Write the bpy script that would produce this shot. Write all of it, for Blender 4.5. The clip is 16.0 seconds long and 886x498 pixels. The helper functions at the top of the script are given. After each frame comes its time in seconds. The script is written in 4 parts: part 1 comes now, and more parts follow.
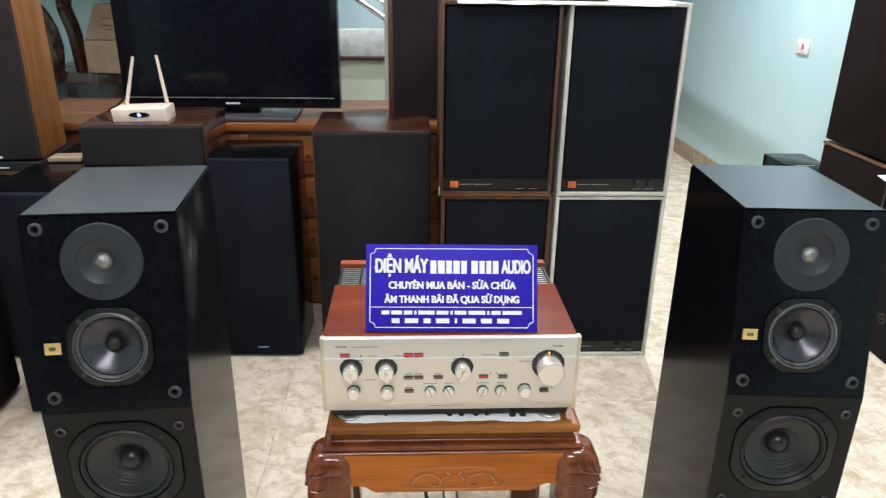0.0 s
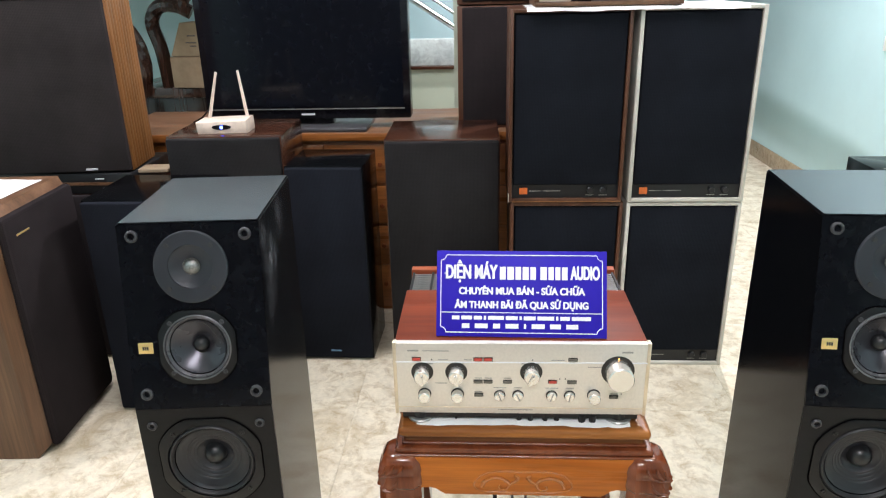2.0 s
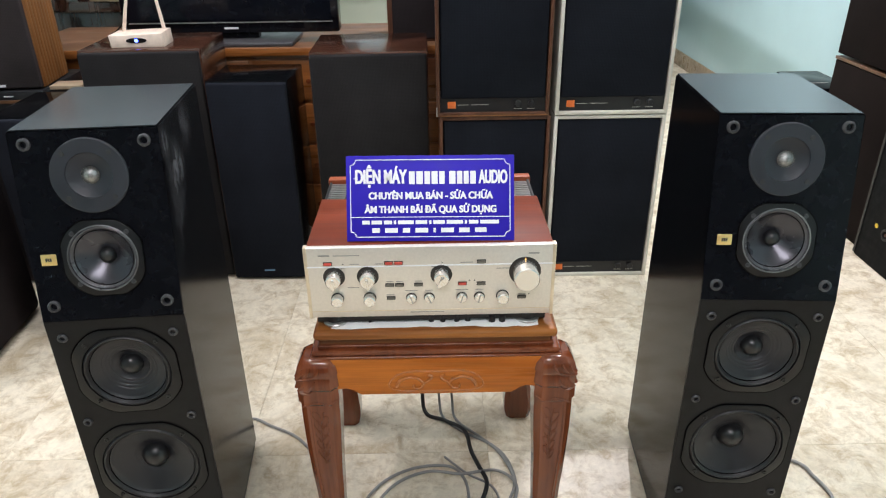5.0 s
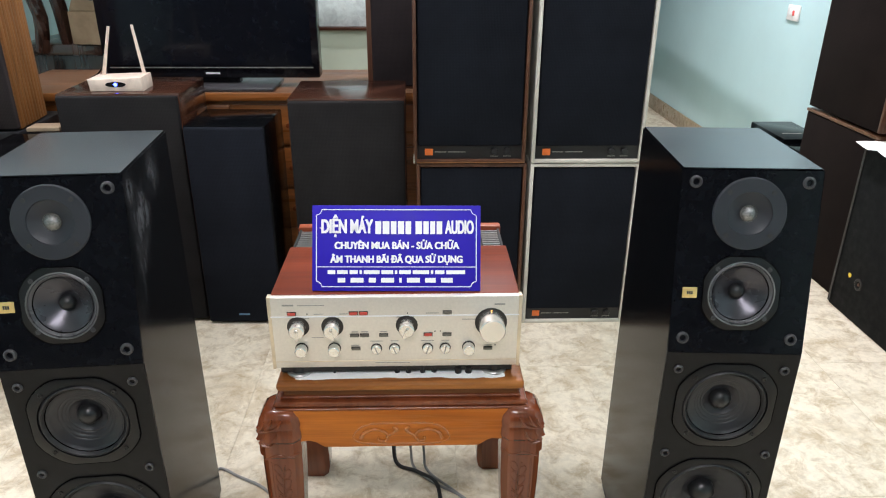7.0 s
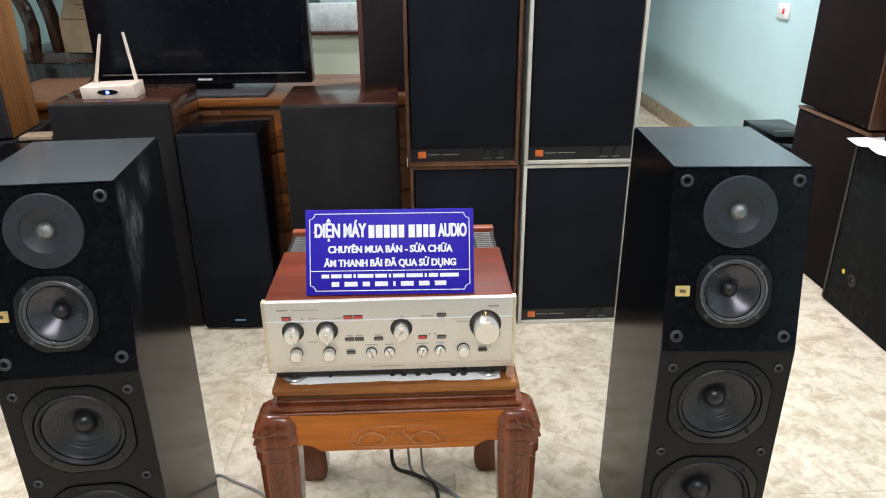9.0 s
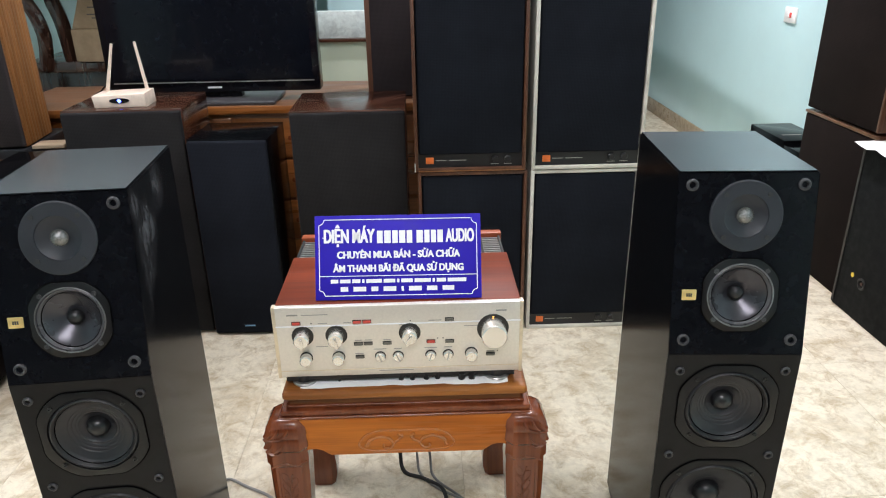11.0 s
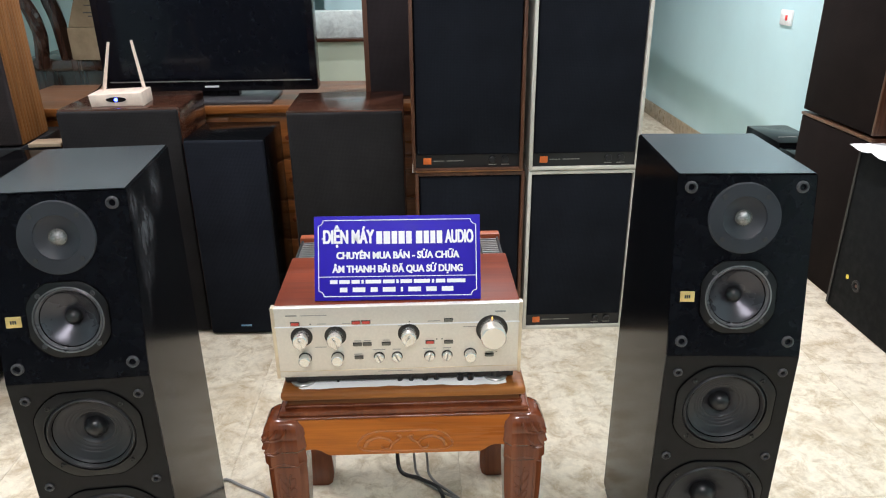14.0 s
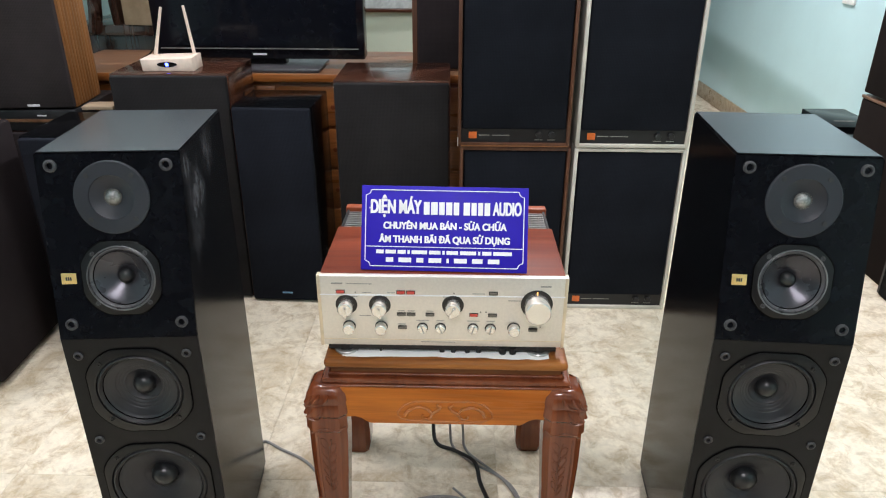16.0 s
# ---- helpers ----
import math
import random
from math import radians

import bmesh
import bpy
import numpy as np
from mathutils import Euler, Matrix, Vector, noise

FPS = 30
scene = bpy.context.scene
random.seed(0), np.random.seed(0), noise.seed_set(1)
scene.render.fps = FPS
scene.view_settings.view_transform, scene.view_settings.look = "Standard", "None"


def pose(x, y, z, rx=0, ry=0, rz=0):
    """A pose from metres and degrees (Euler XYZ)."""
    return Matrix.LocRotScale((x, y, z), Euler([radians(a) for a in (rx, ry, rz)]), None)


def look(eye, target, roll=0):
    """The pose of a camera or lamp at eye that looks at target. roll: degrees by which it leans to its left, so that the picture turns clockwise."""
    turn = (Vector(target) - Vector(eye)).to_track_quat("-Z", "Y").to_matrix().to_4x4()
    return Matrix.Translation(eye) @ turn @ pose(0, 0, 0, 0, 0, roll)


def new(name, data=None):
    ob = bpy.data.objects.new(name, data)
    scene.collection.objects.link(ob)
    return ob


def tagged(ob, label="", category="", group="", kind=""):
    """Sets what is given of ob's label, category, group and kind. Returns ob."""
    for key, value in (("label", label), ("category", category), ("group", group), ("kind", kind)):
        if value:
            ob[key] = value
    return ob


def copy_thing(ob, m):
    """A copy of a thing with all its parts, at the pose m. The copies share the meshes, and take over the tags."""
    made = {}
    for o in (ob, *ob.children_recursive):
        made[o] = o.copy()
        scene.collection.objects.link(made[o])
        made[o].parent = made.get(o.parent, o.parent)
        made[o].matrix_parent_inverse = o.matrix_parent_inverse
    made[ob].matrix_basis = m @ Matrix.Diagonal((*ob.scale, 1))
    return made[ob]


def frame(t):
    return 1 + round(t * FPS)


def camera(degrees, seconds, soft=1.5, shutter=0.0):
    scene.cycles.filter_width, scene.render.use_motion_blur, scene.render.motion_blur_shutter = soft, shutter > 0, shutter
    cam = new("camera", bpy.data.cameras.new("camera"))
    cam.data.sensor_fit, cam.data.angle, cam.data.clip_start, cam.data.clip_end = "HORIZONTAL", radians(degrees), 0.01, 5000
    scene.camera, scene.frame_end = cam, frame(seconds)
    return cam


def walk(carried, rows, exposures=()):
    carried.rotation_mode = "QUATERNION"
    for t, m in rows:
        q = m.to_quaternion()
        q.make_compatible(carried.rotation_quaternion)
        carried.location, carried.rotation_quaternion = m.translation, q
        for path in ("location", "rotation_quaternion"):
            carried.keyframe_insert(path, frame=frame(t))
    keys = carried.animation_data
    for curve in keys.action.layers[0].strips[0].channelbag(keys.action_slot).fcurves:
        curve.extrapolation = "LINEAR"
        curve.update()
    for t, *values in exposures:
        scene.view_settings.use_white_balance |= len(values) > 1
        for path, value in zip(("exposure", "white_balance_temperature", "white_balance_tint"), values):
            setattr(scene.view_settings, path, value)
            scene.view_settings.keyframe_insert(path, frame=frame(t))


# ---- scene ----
cam = camera(64.5, 16.0, soft=1.1, shutter=0.5)
PATH = [
    (0, (0.135, 0.335, 1.268), (0.216, 2.194, 0.533), 0.8),
    (0.5, (0.125, 0.336, 1.274), (0.134, 2.205, 0.562), -0.4),
    (1, (0.127, 0.321, 1.278), (0.071, 2.198, 0.588), -0.4),
    (1.5, (0.133, 0.312, 1.281), (0.035, 2.188, 0.595), -1.2),
    (2, (0.133, 0.312, 1.277), (0.019, 2.176, 0.56), -1.3),
    (2.5, (0.145, 0.325, 1.266), (0.078, 2.171, 0.499), 0.4),
    (3, (0.15, 0.331, 1.249), (0.074, 2.126, 0.371), 0.1),
    (3.5, (0.174, 0.322, 1.241), (0.189, 2.071, 0.271), 0.3),
    (3.7, (0.179, 0.316, 1.238), (0.165, 2.064, 0.266), 0.2),
    (5.8, (0.229, 0.287, 1.246), (0.263, 2.086, 0.372), -1.2),
    (6, (0.235, 0.288, 1.247), (0.256, 2.082, 0.362), -1.3),
    (6.5, (0.241, 0.297, 1.253), (0.279, 2.116, 0.422), 0.2),
    (7, (0.243, 0.301, 1.255), (0.299, 2.133, 0.454), 0.3),
    (7.5, (0.243, 0.302, 1.257), (0.315, 2.139, 0.469), 0.8),
    (8, (0.245, 0.301, 1.256), (0.313, 2.133, 0.456), 0.0),
    (10.5, (0.249, 0.289, 1.26), (0.309, 2.129, 0.479), -0.8),
    (11, (0.249, 0.286, 1.261), (0.292, 2.127, 0.481), -1.0),
    (11.5, (0.25, 0.287, 1.261), (0.284, 2.124, 0.469), -1.1),
    (12, (0.252, 0.288, 1.263), (0.297, 2.125, 0.475), -1.0),
    (12.5, (0.25, 0.288, 1.262), (0.296, 2.121, 0.462), -0.7),
    (13, (0.247, 0.291, 1.262), (0.318, 2.125, 0.467), -0.4),
    (13.5, (0.241, 0.289, 1.263), (0.303, 2.123, 0.468), -0.4),
    (14, (0.241, 0.286, 1.263), (0.299, 2.126, 0.483), -0.6),
    (14.5, (0.241, 0.287, 1.266), (0.286, 2.136, 0.505), -0.6),
    (15, (0.239, 0.288, 1.257), (0.269, 2.118, 0.452), -0.9),
    (15.5, (0.225, 0.29, 1.249), (0.191, 2.096, 0.391), 0.1),
    (16, (0.222, 0.29, 1.254), (0.178, 2.104, 0.412), 0.2),
]
walk(cam, [(t, look(eye, target, roll)) for t, eye, target, roll in PATH],
     exposures=((0.0, 0.04), (0.7, 0.12), (1.5, 0.2), (2.2, 0.15), (3.2, 0.03), (3.7, 0.0), (16.0, 0.0)))

# ---- light ----
world = bpy.data.worlds.new("world")
scene.world = world
world.use_nodes = True
wn = world.node_tree.nodes
sky = wn.new("ShaderNodeTexSky")
sky.sky_type, sky.sun_disc, sky.sun_elevation, sky.sun_rotation = "NISHITA", False, radians(45), radians(180)
wn["Background"].inputs["Strength"].default_value = 0.1
world.node_tree.links.new(sky.outputs[0], wn["Background"].inputs[0])


def area(name, m, sx, sy, watts, colour):
    d = bpy.data.lights.new(name, "AREA")
    d.shape, d.size, d.size_y, d.energy, d.color = "RECTANGLE", sx, sy, watts, colour
    ob = new(name, d)
    ob.matrix_world = m
    return ob


# unseen tube lights overhead and high along the side walls, and an added compact fill lamp under the ceiling farther
# back
# the last tube is a fill, added to brighten the front faces
TUBES, FILL_BULB = ((-0.7, 2.0, 2.85, 90, 0), (1.0, 2.0, 2.85, 90, 0), (-2.405, 2.0, 2.70, 90, -50), (2.055, 1.6, 2.70, 90, 50), (0.1, -0.7, 2.85, 0, 0)), (1.1, 3.7)
for (tx, ty, tz, turn, tip), watts in zip(TUBES, (33, 24, 26, 5, 54)):
    area("tube_light", pose(tx, ty, tz, 0, 0, turn) @ pose(0, 0, 0, tip, 0, 0), 1.2, 0.10, watts, (1.0, 0.945, 1.01))
# added fill: brightens the east wall and throws the sloping beam's shadow
area("bulb_light", pose(*FILL_BULB, 2.84), 0.05, 0.05, 70, (1.0, 0.945, 1.01))
scene.view_settings.exposure = 0.0


# ---- materials ----
def nodes(name):
    m = bpy.data.materials.new(name)
    m.use_nodes = True
    t = m.node_tree
    return m, t, t.nodes, t.links, t.nodes["Principled BSDF"]


def ramp(n, l, src, stops):
    r = n.new("ShaderNodeValToRGB")
    while len(r.color_ramp.elements) < len(stops):
        r.color_ramp.elements.new(0.5)
    for e, (p, c) in zip(r.color_ramp.elements, stops):
        e.position, e.color = p, (*c, 1)
    l.new(src, r.inputs[0])
    return r.outputs[0]


def coords(n, l, scale, kind="Object", turn=(0, 0, 0)):
    tc, mp = n.new("ShaderNodeTexCoord"), n.new("ShaderNodeMapping")
    mp.inputs["Scale"].default_value = scale
    mp.inputs["Rotation"].default_value = [radians(a) for a in turn]
    l.new(tc.outputs[kind], mp.inputs[0])
    return mp.outputs[0]


def fractal(n, l, vec, scale, detail=4, rough=0.55, distort=0.0):
    t = n.new("ShaderNodeTexNoise")
    t.inputs["Scale"].default_value, t.inputs["Detail"].default_value = scale, detail
    t.inputs["Roughness"].default_value, t.inputs["Distortion"].default_value = rough, distort
    l.new(vec, t.inputs["Vector"])
    return t.outputs[0]


def bump(n, l, b, height, strength, dist):
    k = n.new("ShaderNodeBump")
    k.inputs["Strength"].default_value, k.inputs["Distance"].default_value = strength, dist
    l.new(height, k.inputs["Height"])
    l.new(k.outputs[0], b.inputs["Normal"])


def blend(n, l, fac, a, b, mode="MIX"):
    x = n.new("ShaderNodeMix")
    x.data_type, x.blend_type = "RGBA", mode
    for sock, v in ((x.inputs[0], fac), (x.inputs[6], a), (x.inputs[7], b)):
        if isinstance(v, (int, float)):
            sock.default_value = v
        elif isinstance(v, tuple):
            sock.default_value = (*v, 1)
        else:
            l.new(v, sock)
    return x.outputs[2]


def wood(name, dark, light, rough=0.35, along="z", scale=1.0, coat=0.0, fine=1.0, spec=0.5):
    """Timber or veneer with grain along one axis of the thing."""
    m, t, n, l, b = nodes(name)
    s = [16 * scale] * 3
    s["xyz".index(along)] = 0.9 * scale
    v = coords(n, l, s)
    big = fractal(n, l, v, 1.0, 5, 0.6, 0.8)
    s2 = [150 * scale] * 3
    s2["xyz".index(along)] = 5 * scale
    grain = fractal(n, l, coords(n, l, s2), 1.0, 3, 0.6)
    mid = tuple((p + q) / 2 for p, q in zip(dark, light))
    c = ramp(n, l, big, [(0.32, dark), (0.5, mid), (0.68, light)])
    g = ramp(n, l, grain, [(0.35, tuple(0.55 for _ in range(3))), (0.6, (1, 1, 1))])
    l.new(blend(n, l, 0.55 * fine, c, g, "MULTIPLY"), b.inputs["Base Color"])
    l.new(ramp(n, l, big, [(0.3, (rough * 0.8,) * 3), (0.7, (rough * 1.25,) * 3)]), b.inputs["Roughness"])
    b.inputs["Coat Weight"].default_value, b.inputs["Coat Roughness"].default_value = coat, 0.08
    b.inputs["Specular IOR Level"].default_value = spec
    bump(n, l, b, grain, 0.12, 0.001)
    return m


def plain(name, colour, rough=0.5, metal=0.0, vary=0.12, size=30, relief=0.05, coat=0.0, spec=0.5):
    """A painted, moulded or metal surface with slight unevenness, smudges and fine relief."""
    m, t, n, l, b = nodes(name)
    v = coords(n, l, (1, 1, 1))
    f = fractal(n, l, v, size, 5, 0.6)
    h = fractal(n, l, v, size * 9, 2, 0.5)
    lo, hi = tuple(c * (1 - vary) for c in colour), tuple(min(1, c * (1 + vary)) for c in colour)
    l.new(ramp(n, l, f, [(0.35, lo), (0.65, hi)]), b.inputs["Base Color"])
    l.new(ramp(n, l, f, [(0.35, (rough * 0.85,) * 3), (0.65, (min(1, rough * 1.15),) * 3)]), b.inputs["Roughness"])
    b.inputs["Metallic"].default_value, b.inputs["Coat Weight"].default_value = metal, coat
    b.inputs["Specular IOR Level"].default_value = spec
    bump(n, l, b, h, relief, 0.0005)
    return m


def cloth(name, colour, thread=420, rough=0.95, spec=0.08):
    """Stretched grille cloth: a fine weave, with faded and dusty patches."""
    m, t, n, l, b = nodes(name)
    v = coords(n, l, (1, 1, 1))
    w = n.new("ShaderNodeTexWave")
    w.wave_type, w.bands_direction = "BANDS", "X"
    w.inputs["Scale"].default_value = thread / 6
    l.new(v, w.inputs["Vector"])
    w2 = n.new("ShaderNodeTexWave")
    w2.wave_type, w2.bands_direction = "BANDS", "Z"
    w2.inputs["Scale"].default_value = thread / 6
    l.new(v, w2.inputs["Vector"])
    f = fractal(n, l, v, 4, 5, 0.6)
    c = ramp(n, l, f, [(0.3, tuple(k * 0.75 for k in colour)), (0.7, tuple(k * 1.3 for k in colour))])
    weave = blend(n, l, 0.5, w.outputs[0], w2.outputs[0])
    l.new(blend(n, l, 0.35, c, weave, "MULTIPLY"), b.inputs["Base Color"])
    b.inputs["Roughness"].default_value, b.inputs["Specular IOR Level"].default_value = rough, spec
    bump(n, l, b, weave, 0.3, 0.0006)
    return m


def glow(name, colour, strength):
    m, t, n, l, b = nodes(name)
    b.inputs["Base Color"].default_value = (*colour, 1)
    b.inputs["Emission Color"].default_value, b.inputs["Emission Strength"].default_value = (*colour, 1), strength
    return m


def black_ash(name, rough, scuff, start=0.55, rubs=(), tone=1.0):
    """Black wood-grain vinyl with handling marks: pale upright scuffs and rubbed patches where dust and wear sit."""
    m, t, n, l, b = nodes(name)
    grain = fractal(n, l, coords(n, l, (150, 150, 3.2)), 1.0, 4, 0.65)
    band = fractal(n, l, coords(n, l, (26, 26, 0.9)), 1.0, 3, 0.6, 0.3)
    patch = fractal(n, l, coords(n, l, (4.2, 4.2, 2.6)), 1.5, 3, 0.5, 0.2)
    rub = fractal(n, l, coords(n, l, (44, 44, 20)), 1.0, 8, 0.75, 0.3)
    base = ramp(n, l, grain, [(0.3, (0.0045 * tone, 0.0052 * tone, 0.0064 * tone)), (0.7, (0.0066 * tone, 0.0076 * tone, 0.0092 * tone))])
    base = blend(n, l, 0.6, base, ramp(n, l, band, [(0.3, (0.72, 0.72, 0.72)), (0.7, (1.0, 1.0, 1.0))]), "MULTIPLY")
    mark = ramp(n, l, patch, [(start, (0, 0, 0)), (start + 0.16, (scuff,) * 3)])
    spot = ramp(n, l, rub, [(0.5, (0.03, 0.03, 0.03)), (0.72, (1, 1, 1))])
    mark = blend(n, l, 1.0, mark, spot, "MULTIPLY")
    for (cx, cy, cz), size, much in rubs:
        # a rubbed place of its own: ragged, pale, thinning out from its middle
        tc, vm = n.new("ShaderNodeTexCoord"), n.new("ShaderNodeVectorMath")
        vm.operation = "DISTANCE"
        vm.inputs[1].default_value = (cx, cy, cz)
        l.new(tc.outputs["Object"], vm.inputs[0])
        near = ramp(n, l, vm.outputs["Value"], [(size * 0.25, (much,) * 3), (size, (0, 0, 0))])
        mark = blend(n, l, 1.0, mark, blend(n, l, 1.0, near, ramp(n, l, rub, [(0.4, (0, 0, 0)), (0.6, (1, 1, 1))]), "MULTIPLY"), "ADD")
    l.new(blend(n, l, mark, base, (0.15, 0.155, 0.165)), b.inputs["Base Color"])
    l.new(ramp(n, l, band, [(0.3, (rough * 0.95,) * 3), (0.75, (rough * 1.12,) * 3)]), b.inputs["Roughness"])
    b.inputs["Specular IOR Level"].default_value = 0.09
    bump(n, l, b, grain, 0.02, 0.0005)
    return m


def wall_paint(name, colour):
    m, t, n, l, b = nodes(name)
    v = coords(n, l, (1, 1, 1))
    f = fractal(n, l, v, 0.9, 6, 0.6)
    h = fractal(n, l, v, 60, 4, 0.6)
    l.new(ramp(n, l, f, [(0.3, tuple(c * 0.9 for c in colour)), (0.7, tuple(min(1, c * 1.06) for c in colour))]), b.inputs["Base Color"])
    b.inputs["Roughness"].default_value = 0.55
    bump(n, l, b, h, 0.08, 0.002)
    return m


def marble_tile(name, pale, warm, brown, rough=0.16):
    """Polished floor tile printed with cream and rust clouds; each tile is cut from another place of the print."""
    m, t, n, l, b = nodes(name)
    tc, info = n.new("ShaderNodeTexCoord"), n.new("ShaderNodeObjectInfo")
    sh = n.new("ShaderNodeVectorMath")
    sh.operation = "MULTIPLY_ADD"
    l.new(info.outputs["Random"], sh.inputs[0])
    sh.inputs[1].default_value = (17, 31, 5)
    l.new(tc.outputs["Object"], sh.inputs[2])
    v = sh.outputs[0]
    a = fractal(n, l, v, 5.0, 8, 0.66, 0.7)
    c = fractal(n, l, v, 17, 10, 0.74, 0.5)
    d = fractal(n, l, v, 45, 6, 0.72, 0.3)
    c1 = ramp(n, l, a, [(0.33, warm), (0.48, pale), (0.64, tuple(min(1, k * 1.08) for k in pale))])
    stain = ramp(n, l, c, [(0.47, (0, 0, 0)), (0.63, (0.75, 0.75, 0.75))])
    c2 = blend(n, l, stain, c1, brown)
    g = ramp(n, l, d, [(0.34, (0.79, 0.785, 0.78)), (0.58, (1, 1, 1))])
    l.new(blend(n, l, 0.8, c2, g, "MULTIPLY"), b.inputs["Base Color"])
    l.new(ramp(n, l, c, [(0.3, (rough * 0.7,) * 3), (0.75, (rough * 1.8,) * 3)]), b.inputs["Roughness"])
    bump(n, l, b, a, 0.03, 0.002)
    return m


def carton(name):
    m, t, n, l, b = nodes(name)
    f = fractal(n, l, coords(n, l, (1, 1, 1)), 12, 5)
    l.new(ramp(n, l, f, [(0.3, (0.2, 0.14, 0.08)), (0.7, (0.32, 0.24, 0.15))]), b.inputs["Base Color"])
    b.inputs["Roughness"].default_value = 0.85
    return m


M_TEAL = wall_paint("teal_wall_paint", (0.50, 0.69, 0.705))
M_LOWER = wall_paint("lower_wall_paint", (0.44, 0.49, 0.39))
M_WHITE_CEIL = wall_paint("ceiling_paint", (0.8, 0.81, 0.79))
M_TILE = marble_tile("floor_tile", (0.735, 0.67, 0.53), (0.57, 0.485, 0.34), (0.43, 0.335, 0.20), 0.36)
M_GROUT = plain("grout", (0.6, 0.53, 0.41), 0.8)
M_SKIRT = marble_tile("skirting_tile", (0.42, 0.33, 0.22), (0.32, 0.25, 0.16), (0.24, 0.17, 0.1), 0.3)
M_MARBLE = marble_tile("stair_marble", (0.62, 0.68, 0.66), (0.5, 0.56, 0.55), (0.4, 0.45, 0.45), 0.3)
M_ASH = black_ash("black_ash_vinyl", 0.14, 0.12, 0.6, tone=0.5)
M_ASH_WORN = black_ash("worn_black_ash_vinyl", 0.15, 0.3, 0.53, (((0.116, 0.115, 0.82), 0.065, 0.5), ((0.116, 0.21, 0.875), 0.055, 0.34), ((0.116, 0.085, 0.76), 0.045, 0.3), ((0.116, 0.09, 0.50), 0.05, 0.3), ((0.116, 0.075, 0.885), 0.03, 0.6)))
# lighter and bluer than the sides: the wall's reflection is put into the colour
M_ASH_TOP_SHEEN = plain("black_top_with_sheen", (0.020, 0.0248, 0.031), 0.24, vary=0.16, size=2.6, relief=0.0, spec=0.9)
M_BAFFLE_HI = plain("gloss_black_baffle", (0.0046, 0.0055, 0.0078), 0.12, vary=0.2, relief=0.01, spec=0.22)
M_BAFFLE_LO = plain("satin_black_baffle", (0.0068, 0.0069, 0.008), 0.34, vary=0.2, relief=0.02, spec=0.2)
M_SOCK = plain("grey_socket_plastic", (0.045, 0.046, 0.05), 0.45)
M_FRAME = plain("driver_frame_black", (0.0075, 0.0078, 0.0088), 0.34, spec=0.3)
M_STAGE = plain("black_textured_paint", (0.005, 0.0058, 0.0064), 0.75, spec=0.1, relief=0.4)
M_PLASTIC = plain("black_plastic", (0.009, 0.010, 0.0115), 0.42, vary=0.15)
M_PLATE = plain("tweeter_plate_grey", (0.019, 0.0225, 0.03), 0.5)
M_CUP = plain("tweeter_cup_dark", (0.018, 0.021, 0.028), 0.48)
M_GAP = plain("black_gap", (0.0012, 0.0012, 0.0014), 0.8, spec=0.05)
M_SURROUND = plain("grey_midrange_surround", (0.06, 0.06, 0.066), 0.3, relief=0.02)
M_CAP = plain("rubber_dust_cap", (0.012, 0.0125, 0.0135), 0.32, vary=0.3, size=40, relief=0.05)
M_BEAD = plain("bright_bead", (0.9, 0.87, 0.8), 0.2, metal=0.8)
M_RUBBER = plain("rubber_surround", (0.012, 0.012, 0.014), 0.5, relief=0.02)
M_CONE = plain("speaker_cone", (0.0155, 0.0158, 0.0195), 0.42, vary=0.1, size=20, relief=0.05)
M_CONE_MID = plain("coated_midrange_cone", (0.06, 0.06, 0.07), 0.27, metal=0.6, vary=0.06, size=12, relief=0.02)
M_DOME = plain("titanium_dome", (0.30, 0.30, 0.30), 0.36, metal=1.0, vary=0.35, size=260, relief=0.6)
M_RING = plain("grey_trim_ring", (0.22, 0.22, 0.23), 0.32, metal=0.8)
M_GOLD = plain("gold_plate", (0.85, 0.62, 0.25), 0.35, metal=0.6)
M_INK = plain("dark_print", (0.03, 0.03, 0.03), 0.6)
M_GREYINK = plain("grey_print", (0.33, 0.32, 0.29), 0.6)
M_PALEINK = plain("pale_print", (0.55, 0.56, 0.58), 0.6)
M_CLOTH_NAVY = cloth("navy_black_grille_cloth", (0.0115, 0.0135, 0.0185))
M_CLOTH_BLACK = cloth("black_grille_cloth", (0.0125, 0.0145, 0.0205))
M_CLOTH_GREY = cloth("faded_grey_grille_cloth", (0.021, 0.020, 0.0205))
M_CLOTH_BROWN = cloth("brown_black_grille_cloth", (0.025, 0.0205, 0.0215))
M_CLOTH_OAK = cloth("dark_ribbed_grille_cloth", (0.034, 0.029, 0.029))
M_BADGE = plain("blue_grey_badge", (0.16, 0.30, 0.45), 0.5)
M_CLOTH_RUST = cloth("rusty_brown_grille_cloth", (0.0125, 0.0088, 0.0078))
M_WALNUT = wood("walnut_veneer", (0.05, 0.019, 0.009), (0.125, 0.05, 0.024), 0.4)
M_WALNUT2 = wood("light_walnut_veneer", (0.08, 0.038, 0.018), (0.18, 0.092, 0.046), 0.42)
M_OAK = wood("orange_oak_veneer", (0.15, 0.058, 0.015), (0.26, 0.112, 0.033), 0.42)
M_ROSE = wood("polished_rosewood", (0.025, 0.009, 0.006), (0.095, 0.036, 0.019), 0.2, along="x", coat=0.4)
M_CAB = wood("orange_cabinet_wood", (0.2, 0.065, 0.014), (0.37, 0.135, 0.033), 0.3, along="x", coat=0.3)
M_CABTOP = wood("dusty_cabinet_top", (0.13, 0.06, 0.03), (0.25, 0.13, 0.07), 0.4, along="x")
M_APRON = wood("varnished_orange_rosewood", (0.40, 0.105, 0.014), (0.62, 0.20, 0.034), 0.3, along="x", spec=0.15)
